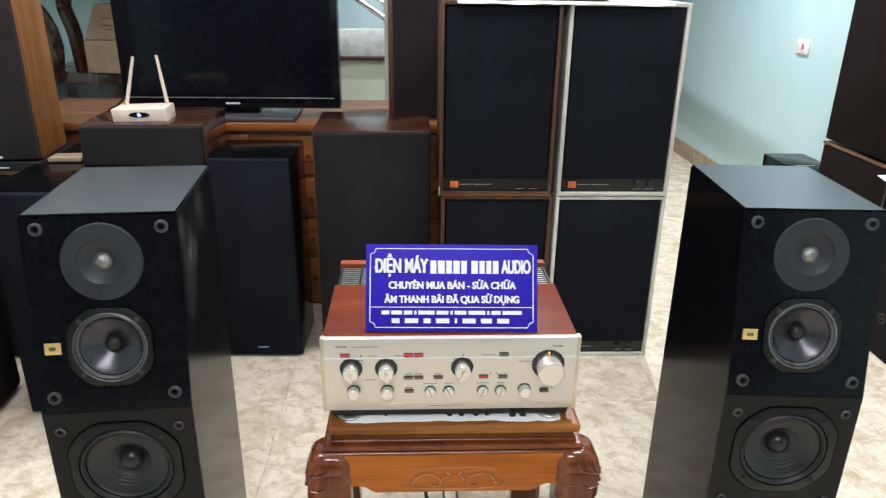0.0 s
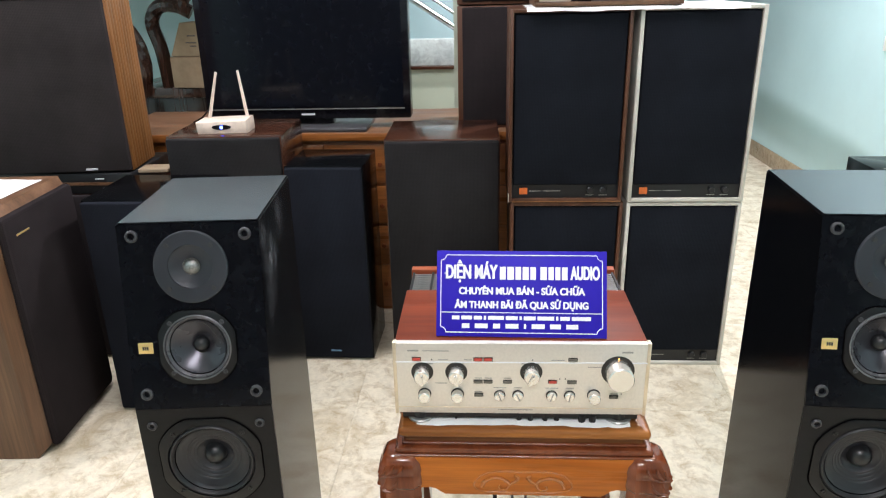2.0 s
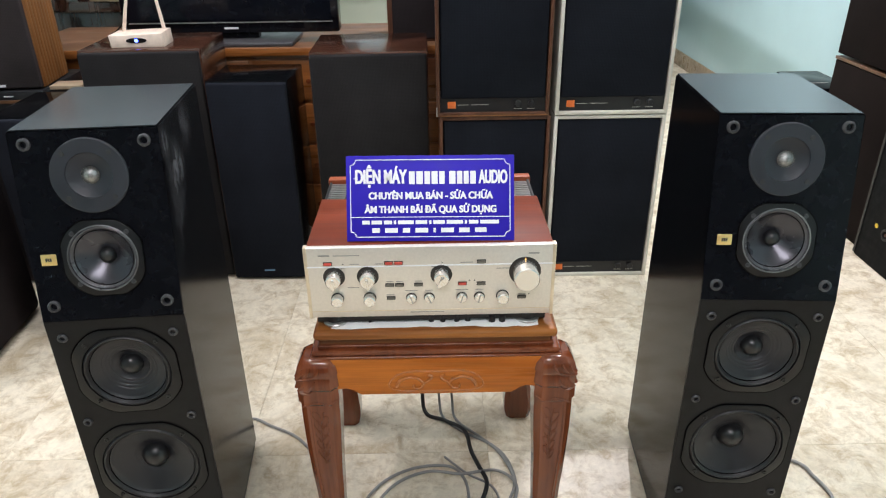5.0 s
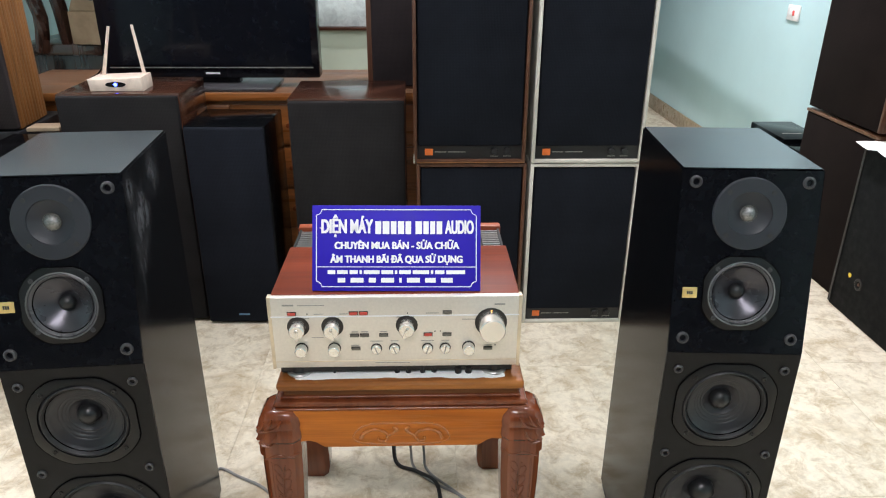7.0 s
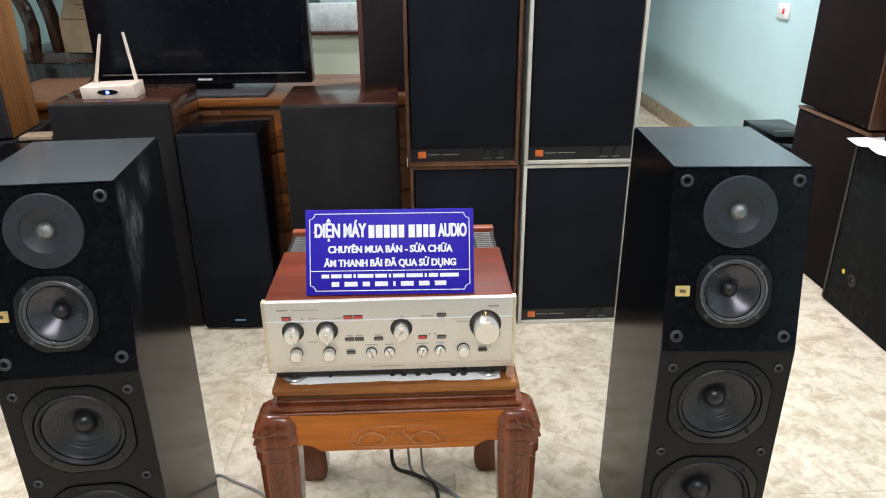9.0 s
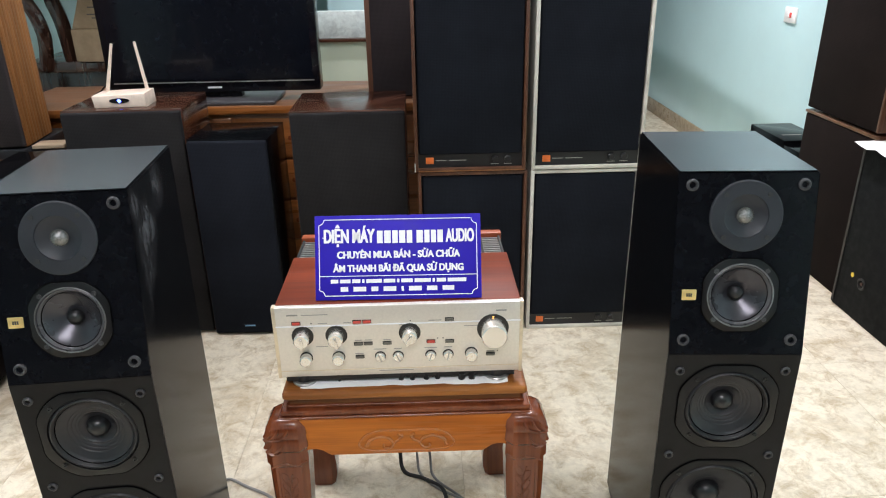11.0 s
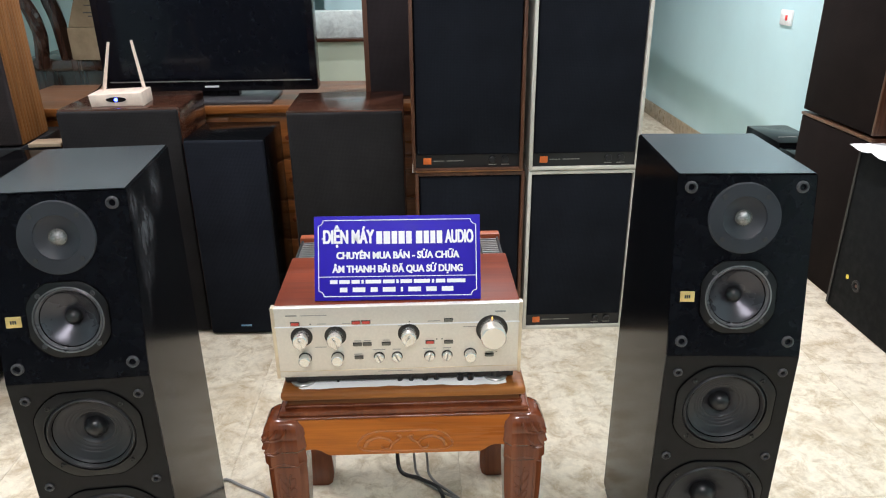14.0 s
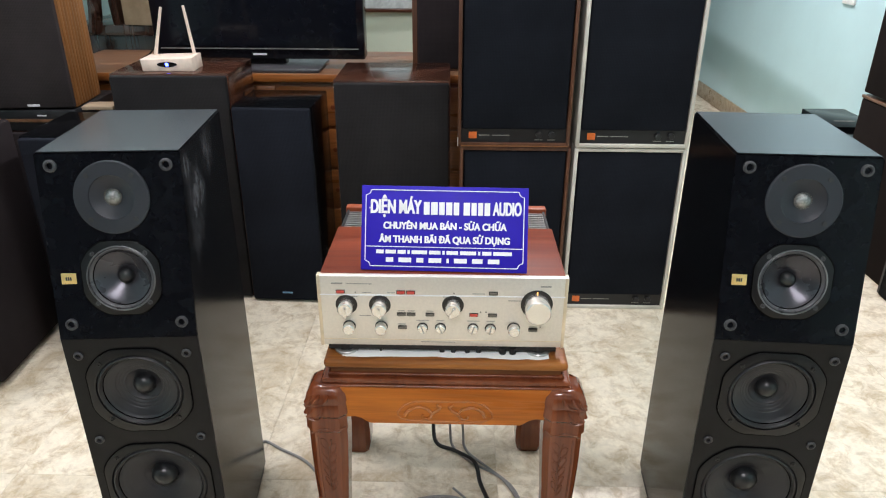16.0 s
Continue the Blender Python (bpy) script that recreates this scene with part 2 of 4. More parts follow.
M_SCROLL = wood("glossy_carved_scroll", (0.36, 0.10, 0.018), (0.52, 0.175, 0.036), 0.12, along="x", coat=0.6)
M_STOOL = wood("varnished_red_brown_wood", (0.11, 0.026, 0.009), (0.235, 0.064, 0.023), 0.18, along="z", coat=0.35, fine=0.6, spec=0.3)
# one wood in two tones: board painted as lit, waist as shaded
M_BOARD_LIT = wood("varnished_board_lit", (0.14, 0.042, 0.011), (0.40, 0.15, 0.036), 0.3, along="x", spec=0.22)
M_WAIST_SHADED = wood("varnished_waist_shaded", (0.06, 0.018, 0.007), (0.19, 0.066, 0.02), 0.26, along="x", spec=0.25)
M_AMPWOOD = wood("mahogany_amplifier_case", (0.11, 0.02, 0.009), (0.21, 0.045, 0.019), 0.46, along="x", fine=0.6, spec=0.15)
M_PALEWOOD = wood("pale_raw_wood", (0.30, 0.22, 0.14), (0.44, 0.34, 0.23), 0.6, along="x")
# case mahogany made lighter, with the overhead light on the rail painted in
M_AMPRAIL_LIT = wood("mahogany_rail_lit", (0.22, 0.05, 0.02), (0.36, 0.095, 0.04), 0.4, along="x", fine=0.6, spec=0.2)
M_CARVED = wood("dark_carved_wood", (0.02, 0.009, 0.006), (0.06, 0.026, 0.016), 0.25, coat=0.4)
M_OFFWHITE = plain("off_white_cabinet_paint", (0.56, 0.54, 0.47), 0.5, vary=0.15, size=8)
M_CHAMP = plain("champagne_aluminium", (0.75, 0.70, 0.63), 0.34, metal=0.45, vary=0.04, size=200, relief=0.03)
M_CHAMPEDGE = plain("gold_edge_trim", (0.72, 0.62, 0.47), 0.35, metal=0.6)
M_SHUTTER = plain("dark_shutter", (0.05, 0.04, 0.035), 0.5)
M_KNOB = plain("brushed_aluminium_knob", (0.82, 0.79, 0.75), 0.24, metal=0.85, vary=0.04, size=8, relief=0.0)
M_WELL = plain("dark_knob_recess", (0.02, 0.018, 0.015), 0.5)
M_RED = plain("red_push_button", (0.55, 0.07, 0.05), 0.4)
M_DKBTN = plain("grey_push_button", (0.13, 0.12, 0.1), 0.4)
M_BLUE = plain("blue_acrylic", (0.026, 0.013, 0.40), 0.5, vary=0.03, spec=0.2)
M_SIGNWHITE = plain("white_lettering", (0.88, 0.88, 0.9), 0.5, vary=0.02)
M_PAPER = plain("white_paper", (0.82, 0.82, 0.81), 0.8, vary=0.05, size=14, relief=0.3)
M_ORANGE = plain("orange_badge", (0.72, 0.16, 0.03), 0.45)
M_SCREEN = plain("tv_screen_glass", (0.004, 0.005, 0.008), 0.12, vary=0.1, relief=0.0, spec=0.22)
M_BEZEL = plain("gloss_black_bezel", (0.006, 0.006, 0.008), 0.15, relief=0.0, spec=0.25)
M_STAND = plain("satin_grey_stand", (0.05, 0.05, 0.054), 0.35, relief=0.01)
M_STEEL = plain("stainless_rail", (0.7, 0.7, 0.7), 0.2, metal=1.0)
M_IVORY = plain("ivory_router_plastic", (0.72, 0.60, 0.50), 0.4)
M_SWITCH = plain("white_switch_plastic", (0.78, 0.78, 0.76), 0.4)
M_REDROCK = plain("red_rocker", (0.7, 0.06, 0.05), 0.4)
M_CABLE = plain("grey_cable_sheath", (0.22, 0.22, 0.21), 0.5)
M_CABLEK = plain("black_cable_sheath", (0.012, 0.012, 0.012), 0.45)
M_YELLOW = plain("yellow_sticker", (0.75, 0.55, 0.05), 0.5)
M_CARTON = carton("old_carton")
M_LED = glow("blue_indicator", (0.05, 0.08, 1.0), 14)
M_WARMLED = glow("warm_pilot_lamp", (1.0, 0.5, 0.12), 2)
M_TUBE = glow("tube_glass", (1.0, 0.99, 0.95), 6)
M_DARKMETAL = plain("dark_metal", (0.03, 0.03, 0.03), 0.4, metal=0.5)
M_FOOT = plain("grey_metal_foot", (0.45, 0.44, 0.42), 0.35, metal=0.8)
M_RVPLATE = plain("receiver_dark_panel", (0.10, 0.10, 0.105), 0.45)


# ---- mesh helpers ----
def box(bm, x0, x1, y0, y1, z0, z1, bevel=0.0, seg=2):
    vs = bmesh.ops.create_cube(bm, size=1.0)["verts"]
    for v in vs:
        v.co = Vector(((x0 + x1) / 2 + v.co.x * (x1 - x0), (y0 + y1) / 2 + v.co.y * (y1 - y0), (z0 + z1) / 2 + v.co.z * (z1 - z0)))
    if bevel:
        es = list({e for v in vs for e in v.link_edges})
        bmesh.ops.bevel(bm, geom=es, offset=bevel, segments=seg, affect="EDGES", profile=0.5)
    return bm


def B(x0, x1, y0, y1, z0, z1, bevel=0.0, seg=2):
    return box(bmesh.new(), x0, x1, y0, y1, z0, z1, bevel, seg)


def lathe(bm, profile, seg=32, m=None, shape=None):
    """Turn a profile of (radius, height) round z; shape(angle, radius) may change the radius."""
    m = m or Matrix()
    rings = []
    for r, h in profile:
        if r < 1e-6:
            rings.append([bm.verts.new(m @ Vector((0, 0, h)))])
        else:
            ring = []
            for k in range(seg):
                a = 2 * math.pi * k / seg
                q = shape(a, r) if shape else r
                ring.append(bm.verts.new(m @ Vector((q * math.cos(a), q * math.sin(a), h))))
            rings.append(ring)
    for p, q in zip(rings, rings[1:]):
        if len(p) == 1 and len(q) == 1:
            continue
        for k in range(seg):
            j = (k + 1) % seg
            if len(p) == 1:
                bm.faces.new((p[0], q[k], q[j]))
            elif len(q) == 1:
                bm.faces.new((p[k], p[j], q[0]))
            else:
                bm.faces.new((p[k], p[j], q[j], q[k]))
    bmesh.ops.recalc_face_normals(bm, faces=bm.faces[:])
    return bm


def smooth_path(pts, n=8):
    pts = [Vector(p) for p in pts]
    ext = [2 * pts[0] - pts[1], *pts, 2 * pts[-1] - pts[-2]]
    out = []
    for i in range(1, len(ext) - 2):
        a, b, c, d = ext[i - 1 : i + 3]
        for k in range(n):
            t = k / n
            out.append(0.5 * (2 * b + (c - a) * t + (2 * a - 5 * b + 4 * c - d) * t * t + (3 * b - a - 3 * c + d) * t ** 3))
    return [*out, pts[-1]]


def tube(bm, pts, radius, seg=8, n=8, taper=None):
    """A round bar or cable along smoothed points."""
    path = smooth_path(pts, n) if n > 1 else [Vector(p) for p in pts]
    rings, up = [], Vector((0.13, 0.31, 0.94))
    for i, p in enumerate(path):
        d = (path[min(i + 1, len(path) - 1)] - path[max(i - 1, 0)]).normalized()
        s = d.cross(up)
        s = s.normalized() if s.length > 1e-4 else Vector((1, 0, 0))
        u = s.cross(d).normalized()
        r = radius * (taper(i / (len(path) - 1)) if taper else 1)
        rings.append([bm.verts.new(p + r * (math.cos(2 * math.pi * k / seg) * s + math.sin(2 * math.pi * k / seg) * u)) for k in range(seg)])
    for p, q in zip(rings, rings[1:]):
        for k in range(seg):
            bm.faces.new((p[k], p[(k + 1) % seg], q[(k + 1) % seg], q[k]))
    bm.faces.new(rings[0][::-1])
    bm.faces.new(rings[-1])
    bmesh.ops.recalc_face_normals(bm, faces=bm.faces[:])
    return bm


def prism(bm, outline, y0, y1, bevel=0.0, m=None):
    """Extrude an outline of (x, z) from y0 to y1."""
    m = m or Matrix()
    a = [bm.verts.new(m @ Vector((x, y0, z))) for x, z in outline]
    b = [bm.verts.new(m @ Vector((x, y1, z))) for x, z in outline]
    fs = [bm.faces.new(a), bm.faces.new(b[::-1])]
    for k in range(len(a)):
        j = (k + 1) % len(a)
        fs.append(bm.faces.new((a[k], b[k], b[j], a[j])))
    bmesh.ops.recalc_face_normals(bm, faces=fs)
    if bevel:
        es = list({e for f in fs[:2] for e in f.edges})
        bmesh.ops.bevel(bm, geom=es, offset=bevel, segments=2, affect="EDGES", profile=0.5)
    return bm


def mesh_of(name, bm, material, smooth=True):
    me = bpy.data.meshes.new(name)
    bm.to_mesh(me)
    bm.free()
    me.materials.append(material)
    if smooth:
        me.shade_smooth()
        me.set_sharp_from_angle(angle=radians(35))
    return me


def part(name, bm, material, parent, label="", at=None, smooth=True):
    ob = new(name, mesh_of(name, bm, material, smooth))
    ob.parent = parent
    if at is not None:
        ob.matrix_basis = at
    return tagged(ob, label)


def again(name, source, parent, at):
    ob = new(name, source.data)
    ob.parent = parent
    ob.matrix_basis = at
    return ob


def thing(name, m, label, category, group="", kind=""):
    ob = new(name)
    ob.matrix_basis = m
    ob.empty_display_size = 0.1
    return tagged(ob, label, category, group, kind)


def solid(name, bm, material, label, category, kind="", m=None, group="", smooth=True):
    ob = new(name, mesh_of(name, bm, material, smooth))
    if m is not None:
        ob.matrix_basis = m
    return tagged(ob, label, category, group, kind)


FRONT = Matrix.Rotation(radians(90), 4, "X")  # turns +z to -y, so that lathed pieces face the front


def letters(text, size, material, parent, at, name="lettering", width=None, heavy=1.0):
    """Flat raised lettering in the built-in font, centred, in the parent's xy plane."""
    c = bpy.data.curves.new(name, "FONT")
    c.body, c.size, c.align_x, c.align_y, c.extrude, c.offset = text, size, "CENTER", "CENTER", 0.0004, 0.0003
    tmp = new(name, c)
    bpy.context.view_layer.update()
    me = bpy.data.meshes.new_from_object(tmp.evaluated_get(bpy.context.evaluated_depsgraph_get()))
    bpy.data.objects.remove(tmp)
    # slightly shifted copies of the outlines thicken the strokes
    bm = bmesh.new()
    bm.from_mesh(me)
    whole = bm.verts[:] + bm.edges[:] + bm.faces[:]
    for k, (dx, dy) in enumerate(((0.04, 0.0), (0.08, 0.0), (0.02, 0.022), (0.06, 0.022))):
        dup = bmesh.ops.duplicate(bm, geom=whole)["geom"]
        for v in dup:
            if isinstance(v, bmesh.types.BMVert):
                v.co += Vector((size * dx * heavy, size * dy * heavy, 0.00006 * (k + 1)))
    bm.to_mesh(me)
    bm.free()
    if width:
        xs = [v.co.x for v in me.vertices]
        k = width / (max(xs) - min(xs))
        for v in me.vertices:
            v.co.x *= k
    me.materials.clear()
    me.materials.append(material)
    ob = new(name, me)
    ob.parent = parent
    ob.matrix_basis = at
    return ob


# ---- structure ----
RX, LX, FY, BY, CEIL = 2.15, -2.5, -2.35, 6.7, 2.95
solid("floor", B(LX - 0.1, RX + 0.1, FY - 0.1, BY + 0.1, -0.08, -0.005), M_GROUT, "grout bed under polished tiles", "floor", "structure")
floor_ob = bpy.data.objects["floor"]
solid("wall_east", B(RX, RX + 0.12, FY, BY, 0, CEIL), M_TEAL, "pale teal painted plaster wall", "wall", "structure")
solid("wall_west", B(LX - 0.12, LX, FY, BY, 0, CEIL), M_TEAL, "pale teal painted plaster wall", "wall", "structure")
solid("wall_north", B(LX - 0.12, RX + 0.12, BY, BY + 0.12, 0, CEIL), M_TEAL, "pale teal painted plaster wall", "wall", "structure")
wall_s = bmesh.new()
box(wall_s, LX, RX, FY - 0.12, FY, 0, 1.6)
solid("wall_south", wall_s, M_SHUTTER, "dark wall at the shop's closed front", "wall", "structure")
solid("wall_south_upper", B(LX, RX, FY - 0.12, FY, 1.6, CEIL), M_TEAL, "pale teal wall above a dark shopfront", "wall", "structure")
solid("ceiling", B(LX, RX, FY, BY, CEIL, CEIL + 0.1), M_WHITE_CEIL, "plain white plaster ceiling", "ceiling", "structure")
solid("baseboard", B(RX - 0.012, RX - 0.001, 2.95, BY, 0, 0.11, 0.002), M_SKIRT, "brown marbled tile skirting along the teal wall", "skirting", "structure")
# a wall closes the room behind the television; the stair rises beside it
solid("wall_back", B(LX, -0.37, 4.25, 4.37, 0, CEIL), M_TEAL, "pale teal wall behind the television", "wall", "structure")
solid("wall_stair_base", B(-0.37, 0.5, 4.30, 4.40, 0, 0.814), M_LOWER, "green-grey painted wall below a stair landing", "wall", "structure")
solid("trim_landing", B(-0.37, 0.5, 4.27, 5.2, 0.814, 0.832, 0.004), M_ROSE, "dark stone edge of a stair landing", "trim", "structure")
solid("stair_riser", B(-0.37, 0.5, 4.31, 4.40, 0.832, 0.971, 0.003), M_MARBLE, "pale marbled riser of a stair", "stair", "structure")
solid("wall_stairwell", B(-0.37, 1.45, 5.2, 5.3, 0.0, CEIL), M_TEAL, "pale teal stairwell wall", "wall", "structure")
solid("wall_pillar", B(0.004, 0.10, 3.55, 3.75, 0, CEIL), M_LOWER, "narrow grey-green wall end", "wall", "structure")


def tube_light(m):
    t = thing("ceiling_light", m, "white ceiling batten with a glowing tube, out of view", "lamp", "ceiling tube lights")
    part("housing", B(-0.63, 0.63, -0.03, 0.03, 0.03, 0.07, 0.006), M_SWITCH, t)
    bm = tube(bmesh.new(), [(-0.6, 0, 0.015), (0.6, 0, 0.015)], 0.013, 10, 1)
    part("tube", bm, M_TUBE, t, "glowing glass tube")


for tx, ty, tz, turn, tip in TUBES:
    tube_light(pose(tx, ty, tz, 0, 0, turn) @ pose(0, 0, 0, tip, 0, 0) @ pose(0, 0, 0.03))
# body of the added fill lamp, above the view
bl = thing("ceiling_lamp", pose(*FILL_BULB, 2.95), "unseen round glowing fill lamp on a white base, added under the ceiling", "lamp")
part("base", lathe(bmesh.new(), [(0.07, 0), (0.07, -0.03), (0.05, -0.045), (0, -0.045)], 24), M_SWITCH, bl)
part("globe", lathe(bmesh.new(), [(0.045, -0.045), (0.062, -0.06), (0.06, -0.08), (0.04, -0.095), (0, -0.098)], 24), M_TUBE, bl, "glowing globe")
solid("trim_white", B(-1.3, -0.375, 4.20, 4.249, 1.225, 1.42, 0.003), M_WHITE_CEIL, "white painted ledge on the teal wall", "trim", "structure")
# added beam above the view; it throws the shadow band on the east wall
solid("stair_beam", B(-0.02, 0.02, 0, 1.3, -0.03, 0.03, 0.004, 1), M_MARBLE, "unseen pale sloping beam, added to cast a shadow band", "stair", "structure", pose(1.709, 3.9, 1.34, 3.4, 0, 0))

# added slab above the view that keeps light off the chair corner
solid("stair_landing", B(LX, -0.70, 3.15, 4.2, 1.44, 1.54, 0.004, 1), M_WHITE_CEIL, "unseen white slab, added to shade the back left corner", "stair", "structure")

rail = thing("stair_rail", pose(0, 4.42, 0), "polished stainless steel stair rail with sloping bars", "railing")
for k, (dz, r) in enumerate(((0.0, 0.017), (0.075, 0.009), (0.15, 0.009))):
    part("rail_bar" if k else "handrail", tube(bmesh.new(), [(-0.27, 0.0, 1.185 + dz), (0.12, 0.0, 0.93 + dz)], r, 12, 1), M_STEEL, rail)

sw = thing("wall_switch", pose(RX, 4.02, 0.932, 0, 0, -90), "white wall switch plate with a red rocker", "switch")
part("plate", B(-0.06, 0.06, -0.012, 0, -0.038, 0.038, 0.005), M_SWITCH, sw)
part("rocker", B(-0.03, 0.0, -0.015, -0.011, -0.014, 0.014, 0.002), M_SWITCH, sw)
part("red_rocker", B(0.002, 0.02, -0.016, -0.011, -0.013, 0.013, 0.002), M_REDROCK, sw, "red rocker")


# ---- tower loudspeakers ----
W, D, KINK, TOPZ, LEAN_BACK = 0.2315, 0.343, 0.604, 0.917, 0.0625


def truncated(a, r, k=0.93):
    return min(r, k * r / max(abs(math.cos(a)), abs(math.sin(a))))


def driver(parent, at, R, rs, rc, depth, cap, cone_mat, name):
    """A cone driver set flush in the baffle: flanged frame in a dark gap, rolled surround, ribbed cone and dust cap, four screws."""
    bm = lathe(bmesh.new(), [(R, -0.001), (R, 0.0012), (R - 0.0012, 0.0018), (rs + 0.004, 0.0018), (rs + 0.0015, 0.0026), (rs + 0.0005, 0.001), (rs + 0.0005, -0.006)], 56, None, lambda a, r: truncated(a, r) if r > R - 0.003 else r)
    fr = part(name, bm, M_FRAME, parent, "", at)
    part("gap_ring", lathe(bmesh.new(), [(R + 0.0024, 0.0002), (R + 0.0022, 0.0006), (R - 0.0005, 0.0006)], 56, None, truncated), M_GAP, fr)
    w = rs - rc
    mid = name == "midrange"
    roll = [(rs + 0.0003 - w * u, -0.0012 + (0.0052 if not mid else 0.0035) * math.sin(math.pi * min(1, u * 1.05)) - 0.001 * u) for u in [q / 7 for q in range(8)]]
    part("surround", lathe(bmesh.new(), roll, 48), M_SURROUND if mid else M_RUBBER, fr)
    if mid:
        part("trim_ring", tube(bmesh.new(), [((rs + 0.0002) * math.cos(q * math.pi / 24), (rs + 0.0002) * math.sin(q * math.pi / 24), 0.002) for q in range(49)], 0.0014, 6, 1), M_RING, fr, "grey metal ring")
    prof, r0 = [], rc - 0.001
    for k in range(17):
        u = k / 16
        rib = 0.0011 if k % 2 and not mid and 2 < k < 12 else 0
        prof.append((r0 + (cap * 0.95 - r0) * u, -0.0035 - depth * (u ** 0.85) + rib))
    part("cone", lathe(bmesh.new(), prof, 48), cone_mat, fr)
    dome = [(cap * math.cos(a), -depth + cap * 0.85 * math.sin(a)) for a in [math.pi / 2 * k / 7 for k in range(8)]]
    part("dust_cap", lathe(bmesh.new(), [(cap, -depth - 0.006), *dome[:-1], (0, dome[-1][1])], 28), M_CAP, fr)
    for k in range(4):
        a = math.pi / 4 + k * math.pi / 2
        q = rs + (R - rs) * (0.42 if mid else 0.5)
        part("screw", lathe(bmesh.new(), [(0.0044, 0.001), (0.0042, 0.0034), (0.0024, 0.0037), (0.0022, 0.0024), (0, 0.0024)], 10), M_SOCK if mid else M_PLASTIC, fr, "", pose(q * math.cos(a), q * math.sin(a), 0))
    return fr


def baffle_plate(w, h, holes, thick=0.012):
    """A board in x and z (front at y=0) with round holes cut through it."""
    bm = bmesh.new()
    edges = []

    def loop(pts):
        vs = [bm.verts.new((x, 0, z)) for x, z in pts]
        edges.extend(bm.edges.new((vs[k], vs[(k + 1) % len(vs)])) for k in range(len(vs)))

    loop([(-w / 2, 0), (w / 2, 0), (w / 2, h), (-w / 2, h)])
    for x, z, r in holes:
        loop([(x + r * math.cos(2 * math.pi * k / 40), z + r * math.sin(2 * math.pi * k / 40)) for k in range(40)])
    bmesh.ops.triangle_fill(bm, use_beauty=True, edges=edges)
    g = bmesh.ops.extrude_face_region(bm, geom=bm.faces[:])
    for v in g["geom"]:
        if isinstance(v, bmesh.types.BMVert):
            v.co.y += thick
    bmesh.ops.recalc_face_normals(bm, faces=bm.faces[:])
    return bm


def socket(parent, at):
    bm = lathe(bmesh.new(), [(0.0105, 0), (0.0105, 0.003), (0.0085, 0.005), (0.006, 0.005), (0.0055, 0.001), (0.0055, -0.008), (0, -0.008)], 16)
    return part("grille_socket", bm, M_SOCK, parent, "", at)


def tower_speaker():
    t = thing("floor_speaker", Matrix(), "black ash three-way tower loudspeaker without its grille", "loudspeaker", "pair of black towers")
    h = W / 2
    lean = math.atan2(LEAN_BACK, TOPZ - KINK)
    # one wrapped shell follows the bent front and stays open behind the baffles
    side = [(0.003, 0.018), (D, 0.018), (D, TOPZ), (LEAN_BACK - 0.001, TOPZ), (0.003, KINK)]
    bm = bmesh.new()
    a = [bm.verts.new((-h, y, z)) for y, z in side]
    b = [bm.verts.new((h, y, z)) for y, z in side]
    bm.faces.new(a), bm.faces.new(b[::-1])
    for k in range(3):
        bm.faces.new((a[k], b[k], b[k + 1], a[k + 1]))
    bmesh.ops.recalc_face_normals(bm, faces=bm.faces[:])
    long_edges = [e for e in bm.edges if len(e.link_faces) == 2]
    bmesh.ops.bevel(bm, geom=long_edges, offset=0.0025, segments=2, affect="EDGES")
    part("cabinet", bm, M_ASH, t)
    # thin top layer whose paler colour carries the painted reflection
    part("top_veneer", B(-h + 0.003, h - 0.003, LEAN_BACK + 0.002, D - 0.003, TOPZ - 0.001, TOPZ + 0.001), M_ASH_TOP_SHEEN, t)
    part("plinth", B(-h + 0.004, h - 0.004, 0.006, D - 0.004, 0.0, 0.018, 0.002), M_PLASTIC, t)
    hu = math.hypot(LEAN_BACK, TOPZ - KINK) - 0.006
    up = part("upper_baffle", baffle_plate(W - 0.001, hu + 0.004, [(0, 0.245, 0.05), (0, 0.107, 0.0565)]), M_BAFFLE_HI, t, "glossy black upper baffle", Matrix.Translation((0, 0, KINK)) @ Matrix.Rotation(-lean, 4, "X"), smooth=False)
    lo = part("lower_baffle", baffle_plate(W - 0.001, KINK - 0.019, [(0, 0.4756, 0.0755), (0, 0.2576, 0.0885)]), M_BAFFLE_LO, t, "satin black lower baffle", pose(0, 0, 0.018), smooth=False)
    # tweeter: flat grey plate, shallow horn, metal dome
    tw = part("tweeter", lathe(bmesh.new(), [(0.061, 0), (0.061, 0.003), (0.059, 0.0045), (0.037, 0.0045)], 48), M_PLATE, up, "", Matrix.Translation((0, 0, 0.245)) @ FRONT)
    part("dome_ring", tube(bmesh.new(), [(0.0146 * math.cos(q * math.pi / 12), 0.0146 * math.sin(q * math.pi / 12), -0.0035) for q in range(25)], 0.0007, 5, 1), M_SOCK, tw)
    part("horn_cup", lathe(bmesh.new(), [(0.0372, 0.0046), (0.0362, 0.0022), (0.033, 0.0006), (0.024, -0.0022), (0.0142, -0.005)], 40), M_CUP, tw)
    again_dome = [(0.0135 * math.cos(math.pi / 2 * k / 6), -0.005 + 0.0105 * math.sin(math.pi / 2 * k / 6)) for k in range(6)]
    part("dome", lathe(bmesh.new(), [*again_dome, (0, 0.0055)], 24), M_DOME, t, "silvery metal dome", Matrix.Translation((0, 0, KINK)) @ Matrix.Rotation(-lean, 4, "X") @ Matrix.Translation((0, 0, 0.245)) @ FRONT)
    for k in range(4):
        a = math.pi / 4 + k * math.pi / 2
